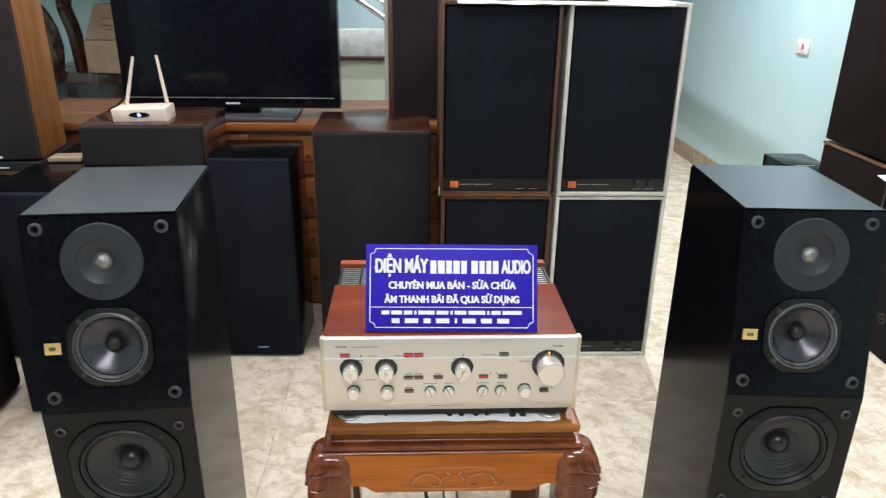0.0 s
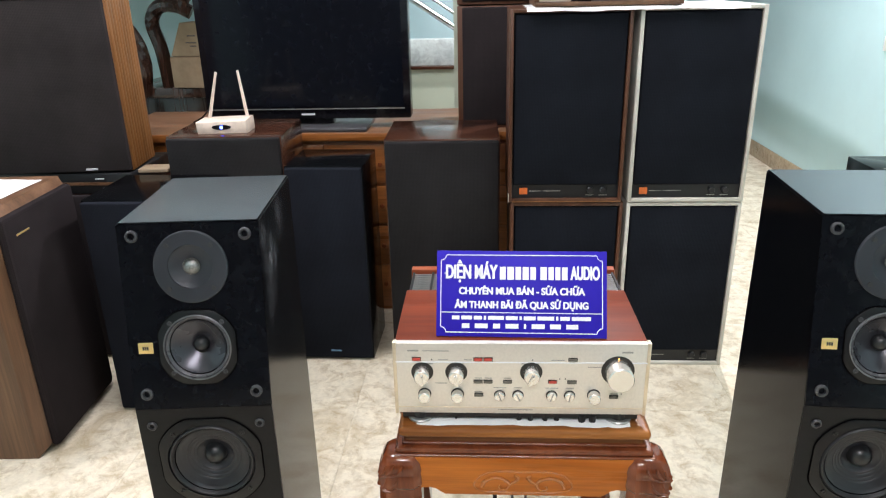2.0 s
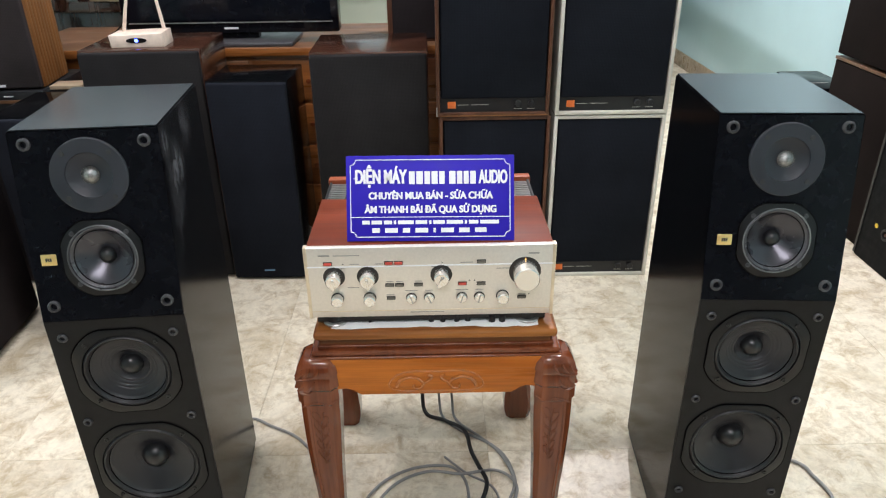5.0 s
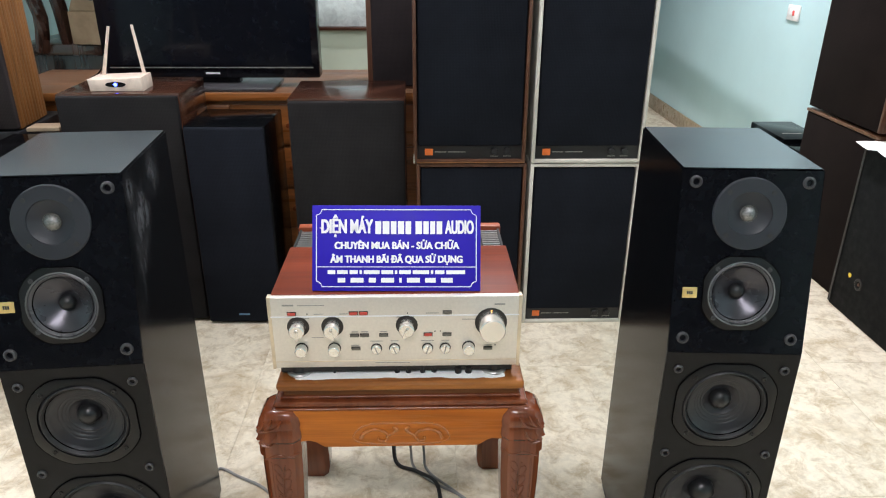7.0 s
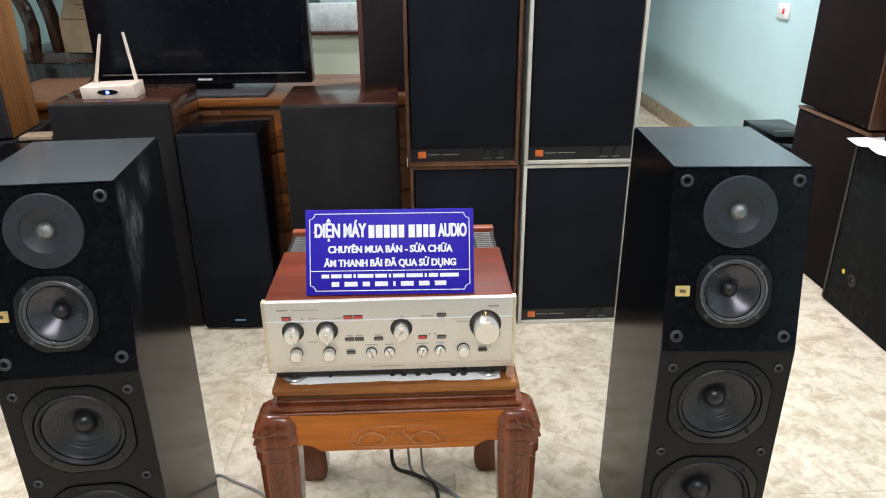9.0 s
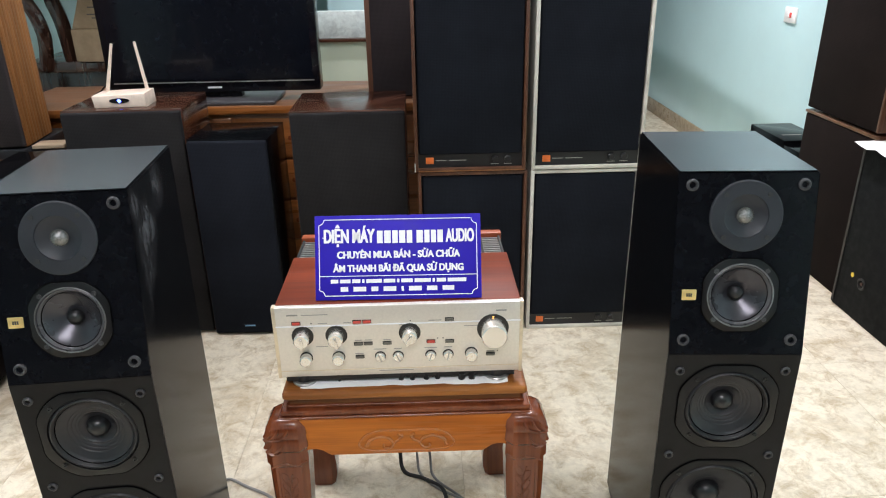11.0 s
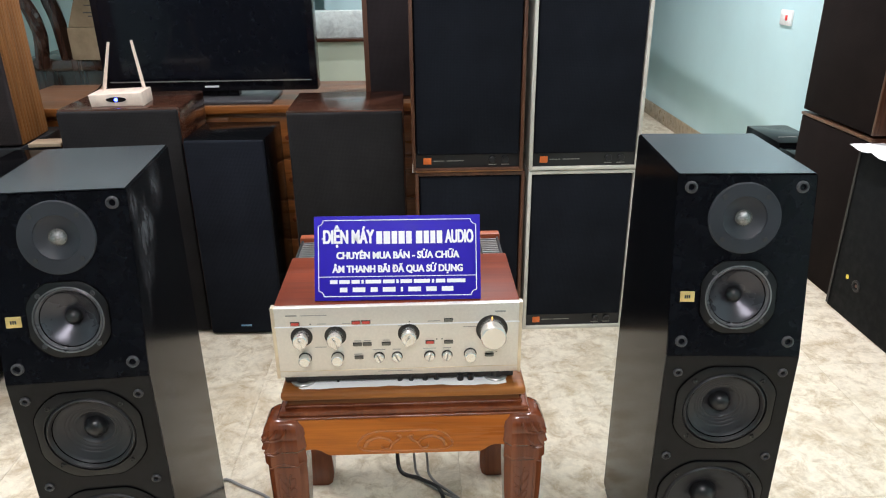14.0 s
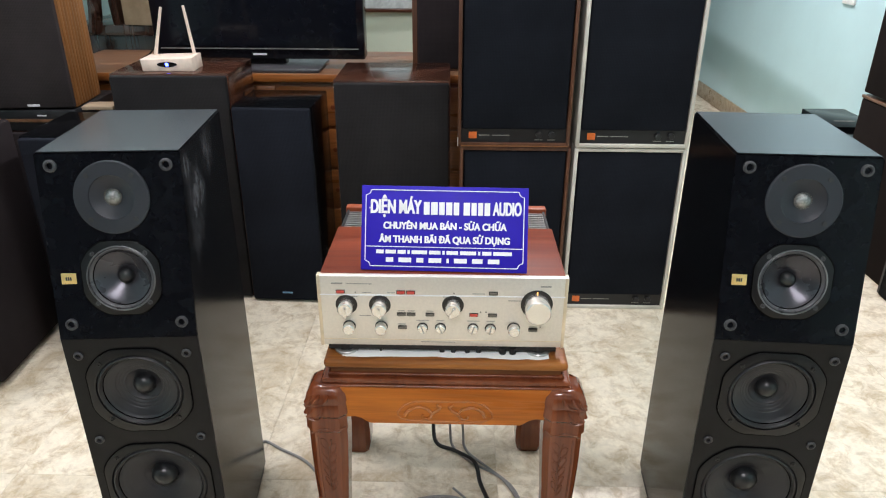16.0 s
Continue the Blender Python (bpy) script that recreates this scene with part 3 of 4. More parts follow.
        part("screw", lathe(bmesh.new(), [(0.0042, 0.003), (0.004, 0.0055), (0.0022, 0.0058), (0, 0.005)], 8), M_INK, t, "", Matrix.Translation((0, 0, KINK)) @ Matrix.Rotation(-lean, 4, "X") @ Matrix.Translation((0.051 * math.cos(a), -0.0006, 0.245 + 0.051 * math.sin(a))) @ FRONT)
    bm = bmesh.new()
    for k in range(22):
        a = 2 * math.pi * k / 22
        bmesh.ops.create_icosphere(bm, subdivisions=1, radius=0.00085, matrix=Matrix.Translation((0.0136 * math.cos(a), 0.0136 * math.sin(a), -0.0012)))
    part("dome_beads", bm, M_BEAD, tw, "ring of bright beads round the dome")
    bas = Matrix.Translation((0, 0, KINK)) @ Matrix.Rotation(-lean, 4, "X")
    driver(t, bas @ Matrix.Translation((0, -0.001, 0.107)) @ FRONT, 0.0685, 0.0555, 0.0478, 0.020, 0.0135, M_CONE_MID, "midrange")
    driver(t, Matrix.Translation((0, -0.001, 0.4936)) @ FRONT, 0.0942, 0.0745, 0.0655, 0.024, 0.0195, M_CONE, "woofer")
    driver(t, Matrix.Translation((0, -0.001, 0.2756)) @ FRONT, 0.1055, 0.0875, 0.0785, 0.029, 0.025, M_CONE, "woofer")
    first = None
    for z in (0.2975, 0.027):
        for x in (-0.092, 0.092):
            at = bas @ Matrix.Translation((x, 0, z)) @ FRONT
            first = again("grille_socket", first, t, at) if first else socket(t, at)
    for z in (0.5703, 0.387, 0.155):
        for x in (-0.092, 0.092):
            again("grille_socket", first, t, Matrix.Translation((x, 0, z)) @ FRONT @ Matrix.Scale(0.8, 4))
    bd = part("badge", B(-0.0125, 0.0125, -0.002, 0, -0.0095, 0.0095, 0.001), M_GOLD, t, "small gold badge", bas @ Matrix.Translation((-0.0865, 0, 0.108)))
    for x in (-0.005, -0.0015, 0.002):
        part("badge_print", B(x, x + 0.0026, -0.0024, -0.002, -0.003, 0.003), M_INK, bd)
    return t


tower = tower_speaker()
tower.matrix_basis = pose(0.7813, 1.330, 0, 0, 0, -3.4)
tower2 = copy_thing(tower, pose(-0.3435, 1.3097, 0, 0, 0, 4.83))
for ob in tower2.children:
    if ob.name.startswith("cabinet"):
        ob.data = ob.data.copy()
        ob.data.materials[0] = M_ASH_WORN
tagged(tower2, "black ash tower loudspeaker with scuffed side, no grille")


# ---- stool ----
def scroll(bm, s, m):
    """One carved cloud scroll, raised on the apron."""
    pts = [(0.072, -0.006), (0.066, 0.006), (0.05, 0.014), (0.034, 0.011), (0.024, 0.0), (0.03, -0.011), (0.041, -0.009), (0.04, -0.002)]
    tube(bm, [m @ Vector((s * x, -0.0004, z)) for x, z in pts], 0.0036, 8, 5, lambda u: 1.1 - 0.5 * u)
    pts = [(0.024, 0.0), (0.014, 0.006), (0.008, 0.014), (0.015, 0.019)]
    tube(bm, [m @ Vector((s * x, -0.0004, z)) for x, z in pts], 0.003, 8, 5)
    tube(bm, [m @ Vector((s * x, 0.0006, z)) for x, z in ((0.0, 0.026), (0.05, 0.026), (0.075, 0.015), (0.085, -0.006), (0.06, -0.017), (0.0, -0.018))], 0.0022, 6, 4)


def stool_leg(sx, sy):
    """A cabriole leg: square knee with a carved skirt, tapering shaft, flared foot."""
    bm = bmesh.new()
    rows = [(0.507, 0.025, -0.003), (0.503, 0.030, -0.002), (0.493, 0.0345, 0), (0.479, 0.0372, 0.0005), (0.473, 0.0352, 0), (0.462, 0.0375, 0.001), (0.452, 0.0388, 0.0015), (0.446, 0.0358, 0.001), (0.432, 0.0372, 0.001), (0.418, 0.0372, 0.001), (0.413, 0.0345, 0), (0.39, 0.0348, 0), (0.34, 0.0335, 0.0005), (0.29, 0.0312, 0.001), (0.24, 0.0288, 0.001), (0.19, 0.0265, 0), (0.15, 0.0248, 0), (0.128, 0.0242, 0), (0.118, 0.0262, 0.001), (0.1, 0.031, 0.002), (0.06, 0.036, 0.003), (0.025, 0.0355, 0.003), (0.0, 0.030, 0.003)]
    rings = []
    for z, half, out in rows:
        cx, cy = sx * out, (-0.9 if sy < 0 else 0.3) * out
        ring = []
        for k in range(16):
            a = 2 * math.pi * (k + 0.5) / 16
            q = min(half / max(abs(math.cos(a)), abs(math.sin(a))), half * 1.24)
            ring.append(bm.verts.new((cx + q * math.cos(a), cy + q * math.sin(a), z)))
        rings.append(ring)
    for p, q in zip(rings, rings[1:]):
        for k in range(16):
            bm.faces.new((p[k], p[(k + 1) % 16], q[(k + 1) % 16], q[k]))
    bm.faces.new(rings[0]), bm.faces.new(rings[-1][::-1])
    bmesh.ops.recalc_face_normals(bm, faces=bm.faces[:])
    return bm


stool = thing("stool", pose(0.202, 1.545, 0), "carved varnished rosewood stool with cabriole legs", "stool")
# board and waist differ in colour only to carry light and shade
part("top_board", B(-0.216, 0.216, -0.222, 0.225, 0.538, 0.555, 0.007, 4), M_BOARD_LIT, stool, smooth=False)
part("waist", B(-0.205, 0.205, -0.2115, 0.212, 0.520, 0.5385), M_WAIST_SHADED, stool)
part("waist_bead", B(-0.211, 0.211, -0.2165, 0.217, 0.5195, 0.5255, 0.0025, 3), M_STOOL, stool, smooth=False)
part("waist_moulding", B(-0.2215, 0.2215, -0.2275, 0.228, 0.509, 0.520, 0.005, 4), M_STOOL, stool, smooth=False)
part("ledge", B(-0.2245, 0.2245, -0.2305, 0.231, 0.504, 0.5095, 0.0025, 3), M_STOOL, stool, smooth=False)
for m, ln in ((pose(0, -0.228, 0), 0.188), (pose(0, 0.228, 0, 0, 0, 180), 0.188), (pose(-0.222, -0.001, 0, 0, 0, -90), 0.185), (pose(0.222, -0.001, 0, 0, 0, 90), 0.185)):
    half = [(ln - 0.052, 0.427), (ln - 0.045, 0.431), (ln - 0.036, 0.438), (ln - 0.025, 0.4415), (ln - 0.012, 0.440), (ln, 0.434), (ln, 0.5055)]
    out = [(-x, z) for x, z in half[::-1]] + half
    ap = part("apron", prism(bmesh.new(), out, -0.004, 0.018, 0.003), M_APRON, stool, "orange varnished apron with scrolls", m)
    bm = bmesh.new()
    for s in (-1, 1):
        scroll(bm, s, Matrix.Translation((0, -0.004, 0.452)))
    part("carved_scroll", bm, M_SCROLL, ap, "glossy carved scrolls")
for sx in (-1, 1):
    for sy in (-1, 1):
        # the back pair stands a little askew
        at = pose(sx * 0.2135, -0.2085, 0) if sy < 0 else pose(-0.234 if sx < 0 else 0.208, 0.209 if sx < 0 else 0.226, 0)
        lg = part("leg", stool_leg(sx, sy), M_STOOL, stool, "", at)
        if sy < 0:
            # incised palm leaf down the shaft, between a sunk edge line
            bm = bmesh.new()
            cx, yf = -sx * 0.002, -0.0351
            tube(bm, [(cx + sx * 0.020, yf, 0.405), (cx + sx * 0.0205, yf - 0.0004, 0.36), (cx + sx * 0.019, yf + 0.001, 0.30), (cx + sx * 0.016, yf + 0.004, 0.23), (cx + sx * 0.013, yf + 0.0065, 0.17)], 0.0013, 6, 5)
            tube(bm, [(cx + 0.004, yf, 0.398), (cx - 0.002, yf, 0.36), (cx - 0.004, yf + 0.0006, 0.315), (cx, yf + 0.0022, 0.275)], 0.0014, 6, 5)
            for k in range(5):
                for q in (-1, 1):
                    # rounded lobes, staggered on either side of the vein
                    z, w, h = 0.388 - 0.023 * k - (0.011 if q > 0 else 0), 0.0062 - 0.0006 * k, 0.0125
                    lobe = []
                    for d in range(9):
                        a = 2 * math.pi * d / 8
                        lx, lz = w * math.cos(a), h * math.sin(a)
                        lobe.append((cx - 0.002 + q * (w + 0.0012) + lx * 0.9 + q * lz * 0.35, yf + 0.0006 + 0.0004 * k, z + lz * 0.92 - q * lx * 0.3))
                    tube(bm, lobe, 0.0013, 6, 2)
            part("carved_leaf", bm, M_STOOL, lg, "carved palm leaf")
            # feathered knee: overlapping curved ridges and a lapped lower edge
            bm = bmesh.new()
            for k, (x, z, ln) in enumerate(((-0.024, 0.494, 0.024), (-0.010, 0.497, 0.030), (0.006, 0.496, 0.031), (-0.022, 0.468, 0.026), (-0.004, 0.468, 0.034))):
                tube(bm, [(-sx * x, -0.0355, z), (-sx * (x - 0.004), -0.0378, z - 0.010), (-sx * (x - 0.002) + sx * ln * 0.35, -0.0385, z - 0.018), (sx * (ln - abs(x) * 0.6), -0.0378, z - 0.021)], 0.0024, 6, 5, lambda u: 0.5 + 0.9 * math.sin(math.pi * min(1, u + 0.1)))
            tube(bm, [(-sx * 0.034, -0.0362, 0.428), (-sx * 0.016, -0.0382, 0.418), (sx * 0.004, -0.0385, 0.424), (sx * 0.03, -0.0376, 0.413)], 0.0017, 6, 5)
            tube(bm, [(sx * 0.004, -0.0385, 0.452), (sx * 0.016, -0.039, 0.443), (sx * 0.031, -0.0378, 0.446)], 0.0022, 6, 5, lambda u: 0.6 + 0.6 * u)
            tube(bm, [(sx * 0.0372, -0.030, 0.455), (sx * 0.0392, -0.008, 0.447), (sx * 0.0375, 0.022, 0.452)], 0.004, 8, 4)
            tube(bm, [(sx * 0.036, -0.030, 0.478), (sx * 0.0375, -0.008, 0.472), (sx * 0.0362, 0.02, 0.477)], 0.0034, 8, 4)
            part("carved_knee", bm, M_STOOL, lg, "feathered carving on the knee")


def sheet(nx, ny, f, thick=0.0008):
    """A thin creased sheet over a grid; f(u, v) gives a place."""
    bm = bmesh.new()
    for off in (0, -thick):
        g = [[bm.verts.new(Vector(f(i / nx, j / ny)) + Vector((0, 0, off))) for j in range(ny + 1)] for i in range(nx + 1)]
        for i in range(nx):
            for j in range(ny):
                q = (g[i][j], g[i + 1][j], g[i + 1][j + 1], g[i][j + 1])
                bm.faces.new(q if not off else q[::-1])
    return bm


def stool_paper(u, v):
    x = 0.017 + 0.368 * u
    y = 1.3275 + 0.008 * noise.noise((u * 6, 0.3, 7)) * (1 - v) + 0.36 * v
    z = 0.5565 + 0.003 * abs(noise.noise((u * 9, v * 7, 2)))
    if v < 0.02:
        z -= 0.006
    return (x, y, z)


solid("paper_sheet", sheet(40, 20, stool_paper), M_PAPER, "crumpled white paper lying on the stool", "paper")


# ---- amplifier ----
AW, AH = 0.4285, 0.1335
amp = thing("amplifier", pose(0.1952, 1.347, 0.5775, 0, 0, 0.2), "champagne integrated amplifier in a mahogany case", "amplifier")
a2 = AW / 2
part("case", B(-a2 + 0.004, a2 - 0.004, 0.012, 0.340, 0.0, 0.106, 0.003), M_AMPWOOD, amp, "mahogany side and top case")
part("top_panel", B(-a2 + 0.002, a2 - 0.002, 0.012, 0.224, 0.106, 0.130, 0.003), M_AMPWOOD, amp, "mahogany top panel")
part("rear_rail", B(-a2 + 0.003, a2 - 0.003, 0.320, 0.342, 0.106, 0.132, 0.003), M_AMPRAIL_LIT, amp, "mahogany rear rail")
part("vent_bed", B(-a2 + 0.004, a2 - 0.004, 0.224, 0.320, 0.1055, 0.113), M_DARKMETAL, amp)
fin = None
for k in range(9):
    at = pose(0, 0.233 + 0.0098 * k, 0.113)
    fin = again("vent_slat", fin, amp, at) if fin else part("vent_slat", B(-a2 + 0.012, a2 - 0.012, -0.0016, 0.0016, 0, 0.012), M_FOOT, amp, "", at)
for x in (-0.205, -0.165, 0, 0.165, 0.205):
    part("vent_rib", B(x - 0.0022, x + 0.0022, 0.226, 0.318, 0.123, 0.1272), M_DARKMETAL, amp)
fp = part("front_panel", B(-a2 + 0.003, a2 - 0.003, 0.0, 0.012, -0.004, AH, 0.0025), M_CHAMP, amp, "brushed champagne front panel")
for s in (-1, 1):
    part("edge_trim", B(s * (a2 - 0.0025) - 0.003, s * (a2 - 0.0025) + 0.003, -0.001, 0.013, -0.005, AH + 0.001, 0.001), M_CHAMPEDGE, amp)
part("groove", B(-a2 + 0.004, a2 - 0.004, -0.0012, 0.001, 0.0965, 0.0985), M_SIGNWHITE, fp)
part("groove", B(-a2 + 0.004, a2 - 0.004, -0.0008, 0.001, 0.0085, 0.0095), M_CHAMPEDGE, fp)


def knob(x, z, r, length, pointer=True, well=True):
    k = part("knob", lathe(bmesh.new(), [(r, 0), (r, length - 0.0015), (r - 0.0015, length), (0, length)], 28), M_KNOB, amp, "", pose(x, 0, z) @ FRONT)
    if well:
        part("recess_ring", lathe(bmesh.new(), [(r + (0.006 if r > 0.012 else 0.0012), 0.0), (r + (0.006 if r > 0.012 else 0.0012), 0.0012), (r * 0.95, 0.0016)], 28), M_WELL, k)
    if pointer:
        part("pointer", B(-0.0026, 0.0026, -r * 1.08, r * 0.5, length - 0.002, length + 0.003, 0.001) if r > 0.01 else B(-0.0009, 0.0009, -r * 0.95, r * 0.95, length - 0.002, length + 0.0006), M_KNOB if r > 0.01 else M_GREYINK, k, "", pose(0, 0, 0, 0, 0, (x * 151) % 50 - 25))
    return k


def u2x(u):  # share of the panel's width to metres
    return -0.2097 + 0.422 * u


for u, z in ((0.105, 0.073), (0.242, 0.073), (0.541, 0.074)):
    knob(u2x(u), z * 1.06 + 0.001, 0.0128, 0.023)
vol = knob(u2x(0.882), 0.083, 0.0215, 0.034, False)
part("pilot_lamp", B(-0.0012, 0.0012, 0.0222, 0.0240, 0.001, 0.0024), M_WARMLED, vol, "small warm lamp")
for u in (0.112, 0.245, 0.793):
    knob(u2x(u), 0.0355, 0.0100, 0.016, False, True)
for u in (0.416, 0.49, 0.625, 0.697):
    knob(u2x(u), 0.034, 0.0085, 0.008, True, True)


def button(u, z, mat, w=0.013, h=0.0044):
    b = part("button", B(-w / 2, w / 2, -0.004, 0, -h / 2, h / 2, 0.0008), mat, amp, "red push button" if mat is M_RED else "", pose(u2x(u), 0, z * 1.04))
    part("slot", B(-w / 2 - 0.0012, w / 2 + 0.0012, -0.0008, 0, -h / 2 - 0.0012, h / 2 + 0.0012), M_WELL, b)


for u in (0.083, 0.329, 0.369):
    button(u, 0.0995, M_RED)
button(0.704, 0.0995, M_DKBTN)
for u in (0.329, 0.369, 0.447, 0.704):
    button(u, 0.058, M_DKBTN)
button(0.627, 0.0585, M_RED)
button(0.332, 0.033, M_DKBTN)
button(0.873, 0.031, M_DKBTN)
for u, z in ((0.144, 0.0985), (0.545, 0.0985), (0.655, 0.064), (0.677, 0.064), (0.902, 0.0365)):
    part("marker_dot", B(-0.001, 0.001, -0.0006, 0, -0.001, 0.001), M_INK, amp, "", pose(u2x(u), 0, z * 1.04))
# print on the panel, too fine to read
for u, z, w in ((0.07, 0.1145, 0.019), (0.915, 0.113, 0.018)):
    part("printed_mark", B(-w / 2, w / 2, -0.0005, 0, -0.0014, 0.0014), M_GREYINK, amp, "", pose(u2x(u), 0, z * 1.04))
for u, z, w in ((0.16, 0.1142, 0.045), (0.19, 0.0982, 0.016), (0.29, 0.0982, 0.014), (0.645, 0.0982, 0.022), (0.115, 0.0905, 0.03), (0.245, 0.0905, 0.022), (0.535, 0.0915, 0.03), (0.8, 0.086, 0.03), (0.18, 0.0545, 0.02), (0.33, 0.0645, 0.012), (0.37, 0.0645, 0.012), (0.447, 0.0645, 0.012), (0.416, 0.0465, 0.022), (0.49, 0.0465, 0.014), (0.625, 0.0465, 0.022), (0.697, 0.0465, 0.014), (0.33, 0.039, 0.014), (0.873, 0.0365, 0.013), (0.48, 0.0045, 0.06)):
    part("printed_mark", B(-w / 2, w / 2, -0.0004, 0, -0.0007, 0.0007), M_GREYINK, amp, "", pose(u2x(u), 0, z * 1.04))
for x in (-0.172, 0.172):
    for y in (0.016, 0.30):
        ft = part("foot", lathe(bmesh.new(), [(0, -0.0225), (0.0205, -0.0225), (0.022, -0.0205), (0.022, -0.0185), (0.0205, -0.0165), (0.015, -0.0158), (0, -0.0158)], 32), M_FOOT, amp, "silver disc foot", pose(x, y, 0))
        part("foot_stem", lathe(bmesh.new(), [(0.0155, -0.0162), (0.0155, -0.003), (0, -0.003)], 24), M_PLASTIC, ft, "black stem")
part("chassis", B(-a2 + 0.012, a2 - 0.012, 0.004, 0.335, -0.0145, -0.003), M_DARKMETAL, amp)
for x, r in ((0.0, 0.006), (0.02, 0.006), (0.045, 0.006), (0.065, 0.006), (0.108, 0.0075), (0.126, 0.0075), (-0.16, 0.003), (-0.11, 0.003)):
    bm = lathe(bmesh.new(), [(r, 0), (r, 0.018), (r * 0.7, 0.02), (0, 0.02)], 12)
    part("bottom_screw", bm, M_PLASTIC, amp, "", pose(x, 0.008 if r < 0.007 else 0.004, -0.008, 180, 0, 0) @ Matrix.Scale(0.8, 4))

# ---- sign ----
SW_, SH_ = 0.287, 0.146
sign = thing("sign_board", pose(0.1965, 1.371, 0.7095) @ pose(0, 0, 0, 66, 0, -1.2), "blue acrylic shop sign with white lettering, leaning on the amplifier", "sign")
part("board", B(-SW_ / 2, SW_ / 2, 0, SH_, -0.004, 0, 0.0008), M_BLUE, sign)


def bar(x0, x1, y0, y1, name="border_line", mat=None):
    part(name, B(x0, x1, y0, y1, 0.0, 0.0007), mat or M_SIGNWHITE, sign)


e, k = 0.008, 0.009
bar(-SW_ / 2 + e + k, SW_ / 2 - e - k, SH_ - e, SH_ - e + 0.0014)
bar(-SW_ / 2 + e + k, SW_ / 2 - e - k, e - 0.0014, e)
bar(-SW_ / 2 + e - 0.0014, -SW_ / 2 + e, e + k, SH_ - e - k)
bar(SW_ / 2 - e, SW_ / 2 - e + 0.0014, e + k, SH_ - e - k)
bar(-SW_ / 2 + e, SW_ / 2 - e, 0.0405, 0.0418)
for sx in (-1, 1):
    for y0, sy in ((e, 1), (SH_ - e, -1)):
        cx, cy = sx * (SW_ / 2 - e + 0.0007), y0 - sy * 0.0007
        tube_pts = [(cx - sx * k * math.cos(a), cy + sy * k * math.sin(a), 0.0004) for a in [math.pi / 2 * q / 6 for q in range(7)]]
        part("border_corner", tube(bmesh.new(), tube_pts, 0.0007, 6, 1), M_SIGNWHITE, sign)
letters("DIỆN MÁY", 0.024, M_SIGNWHITE, sign, pose(-0.0855, 0.1085, 0.0003) @ Matrix.Diagonal((1, 1.35, 1, 1)), width=0.0885, heavy=1.2)
bar(-0.1303, -0.1255, 0.1065, 0.1083, "letter_stroke")
for x0, x1 in ((-0.036, -0.026), (-0.0235, -0.012), (-0.0095, 0.0), (0.0025, 0.013), (0.0155, 0.025), (0.0325, 0.0435), (0.046, 0.055), (0.0575, 0.066), (0.0685, 0.078)):
    bar(x0, x1, 0.0972, 0.1190, "name_bar")
letters("AUDIO", 0.024, M_SIGNWHITE, sign, pose(0.107, 0.1075, 0.0003) @ Matrix.Diagonal((1, 1.3, 1, 1)), width=0.0495, heavy=1.2)
letters("CHUYÊN MUA BÁN - SỬA CHỮA", 0.0165, M_SIGNWHITE, sign, pose(0, 0.0770, 0.0003), width=0.213)
letters("ÂM THANH BÃI ĐÃ QUA SỬ DỤNG", 0.0165, M_SIGNWHITE, sign, pose(0, 0.0535, 0.0003), width=0.226)
x = -0.117
for wl in (0.013, 0.018, 0.014, 0.004, 0.027, 0.02, 0.004, 0.02, 0.028, 0.004, 0.016, 0.032):
    bar(x, x + wl, 0.029, 0.0355, "address_bar")
    x += wl + 0.0031
x = -0.1
for wl in (0.013, 0.022, 0.012, 0.022, 0.004, 0.022, 0.018, 0.02):
    bar(x, x + wl, 0.0145, 0.0225, "number_bar")
    x += wl + 0.009


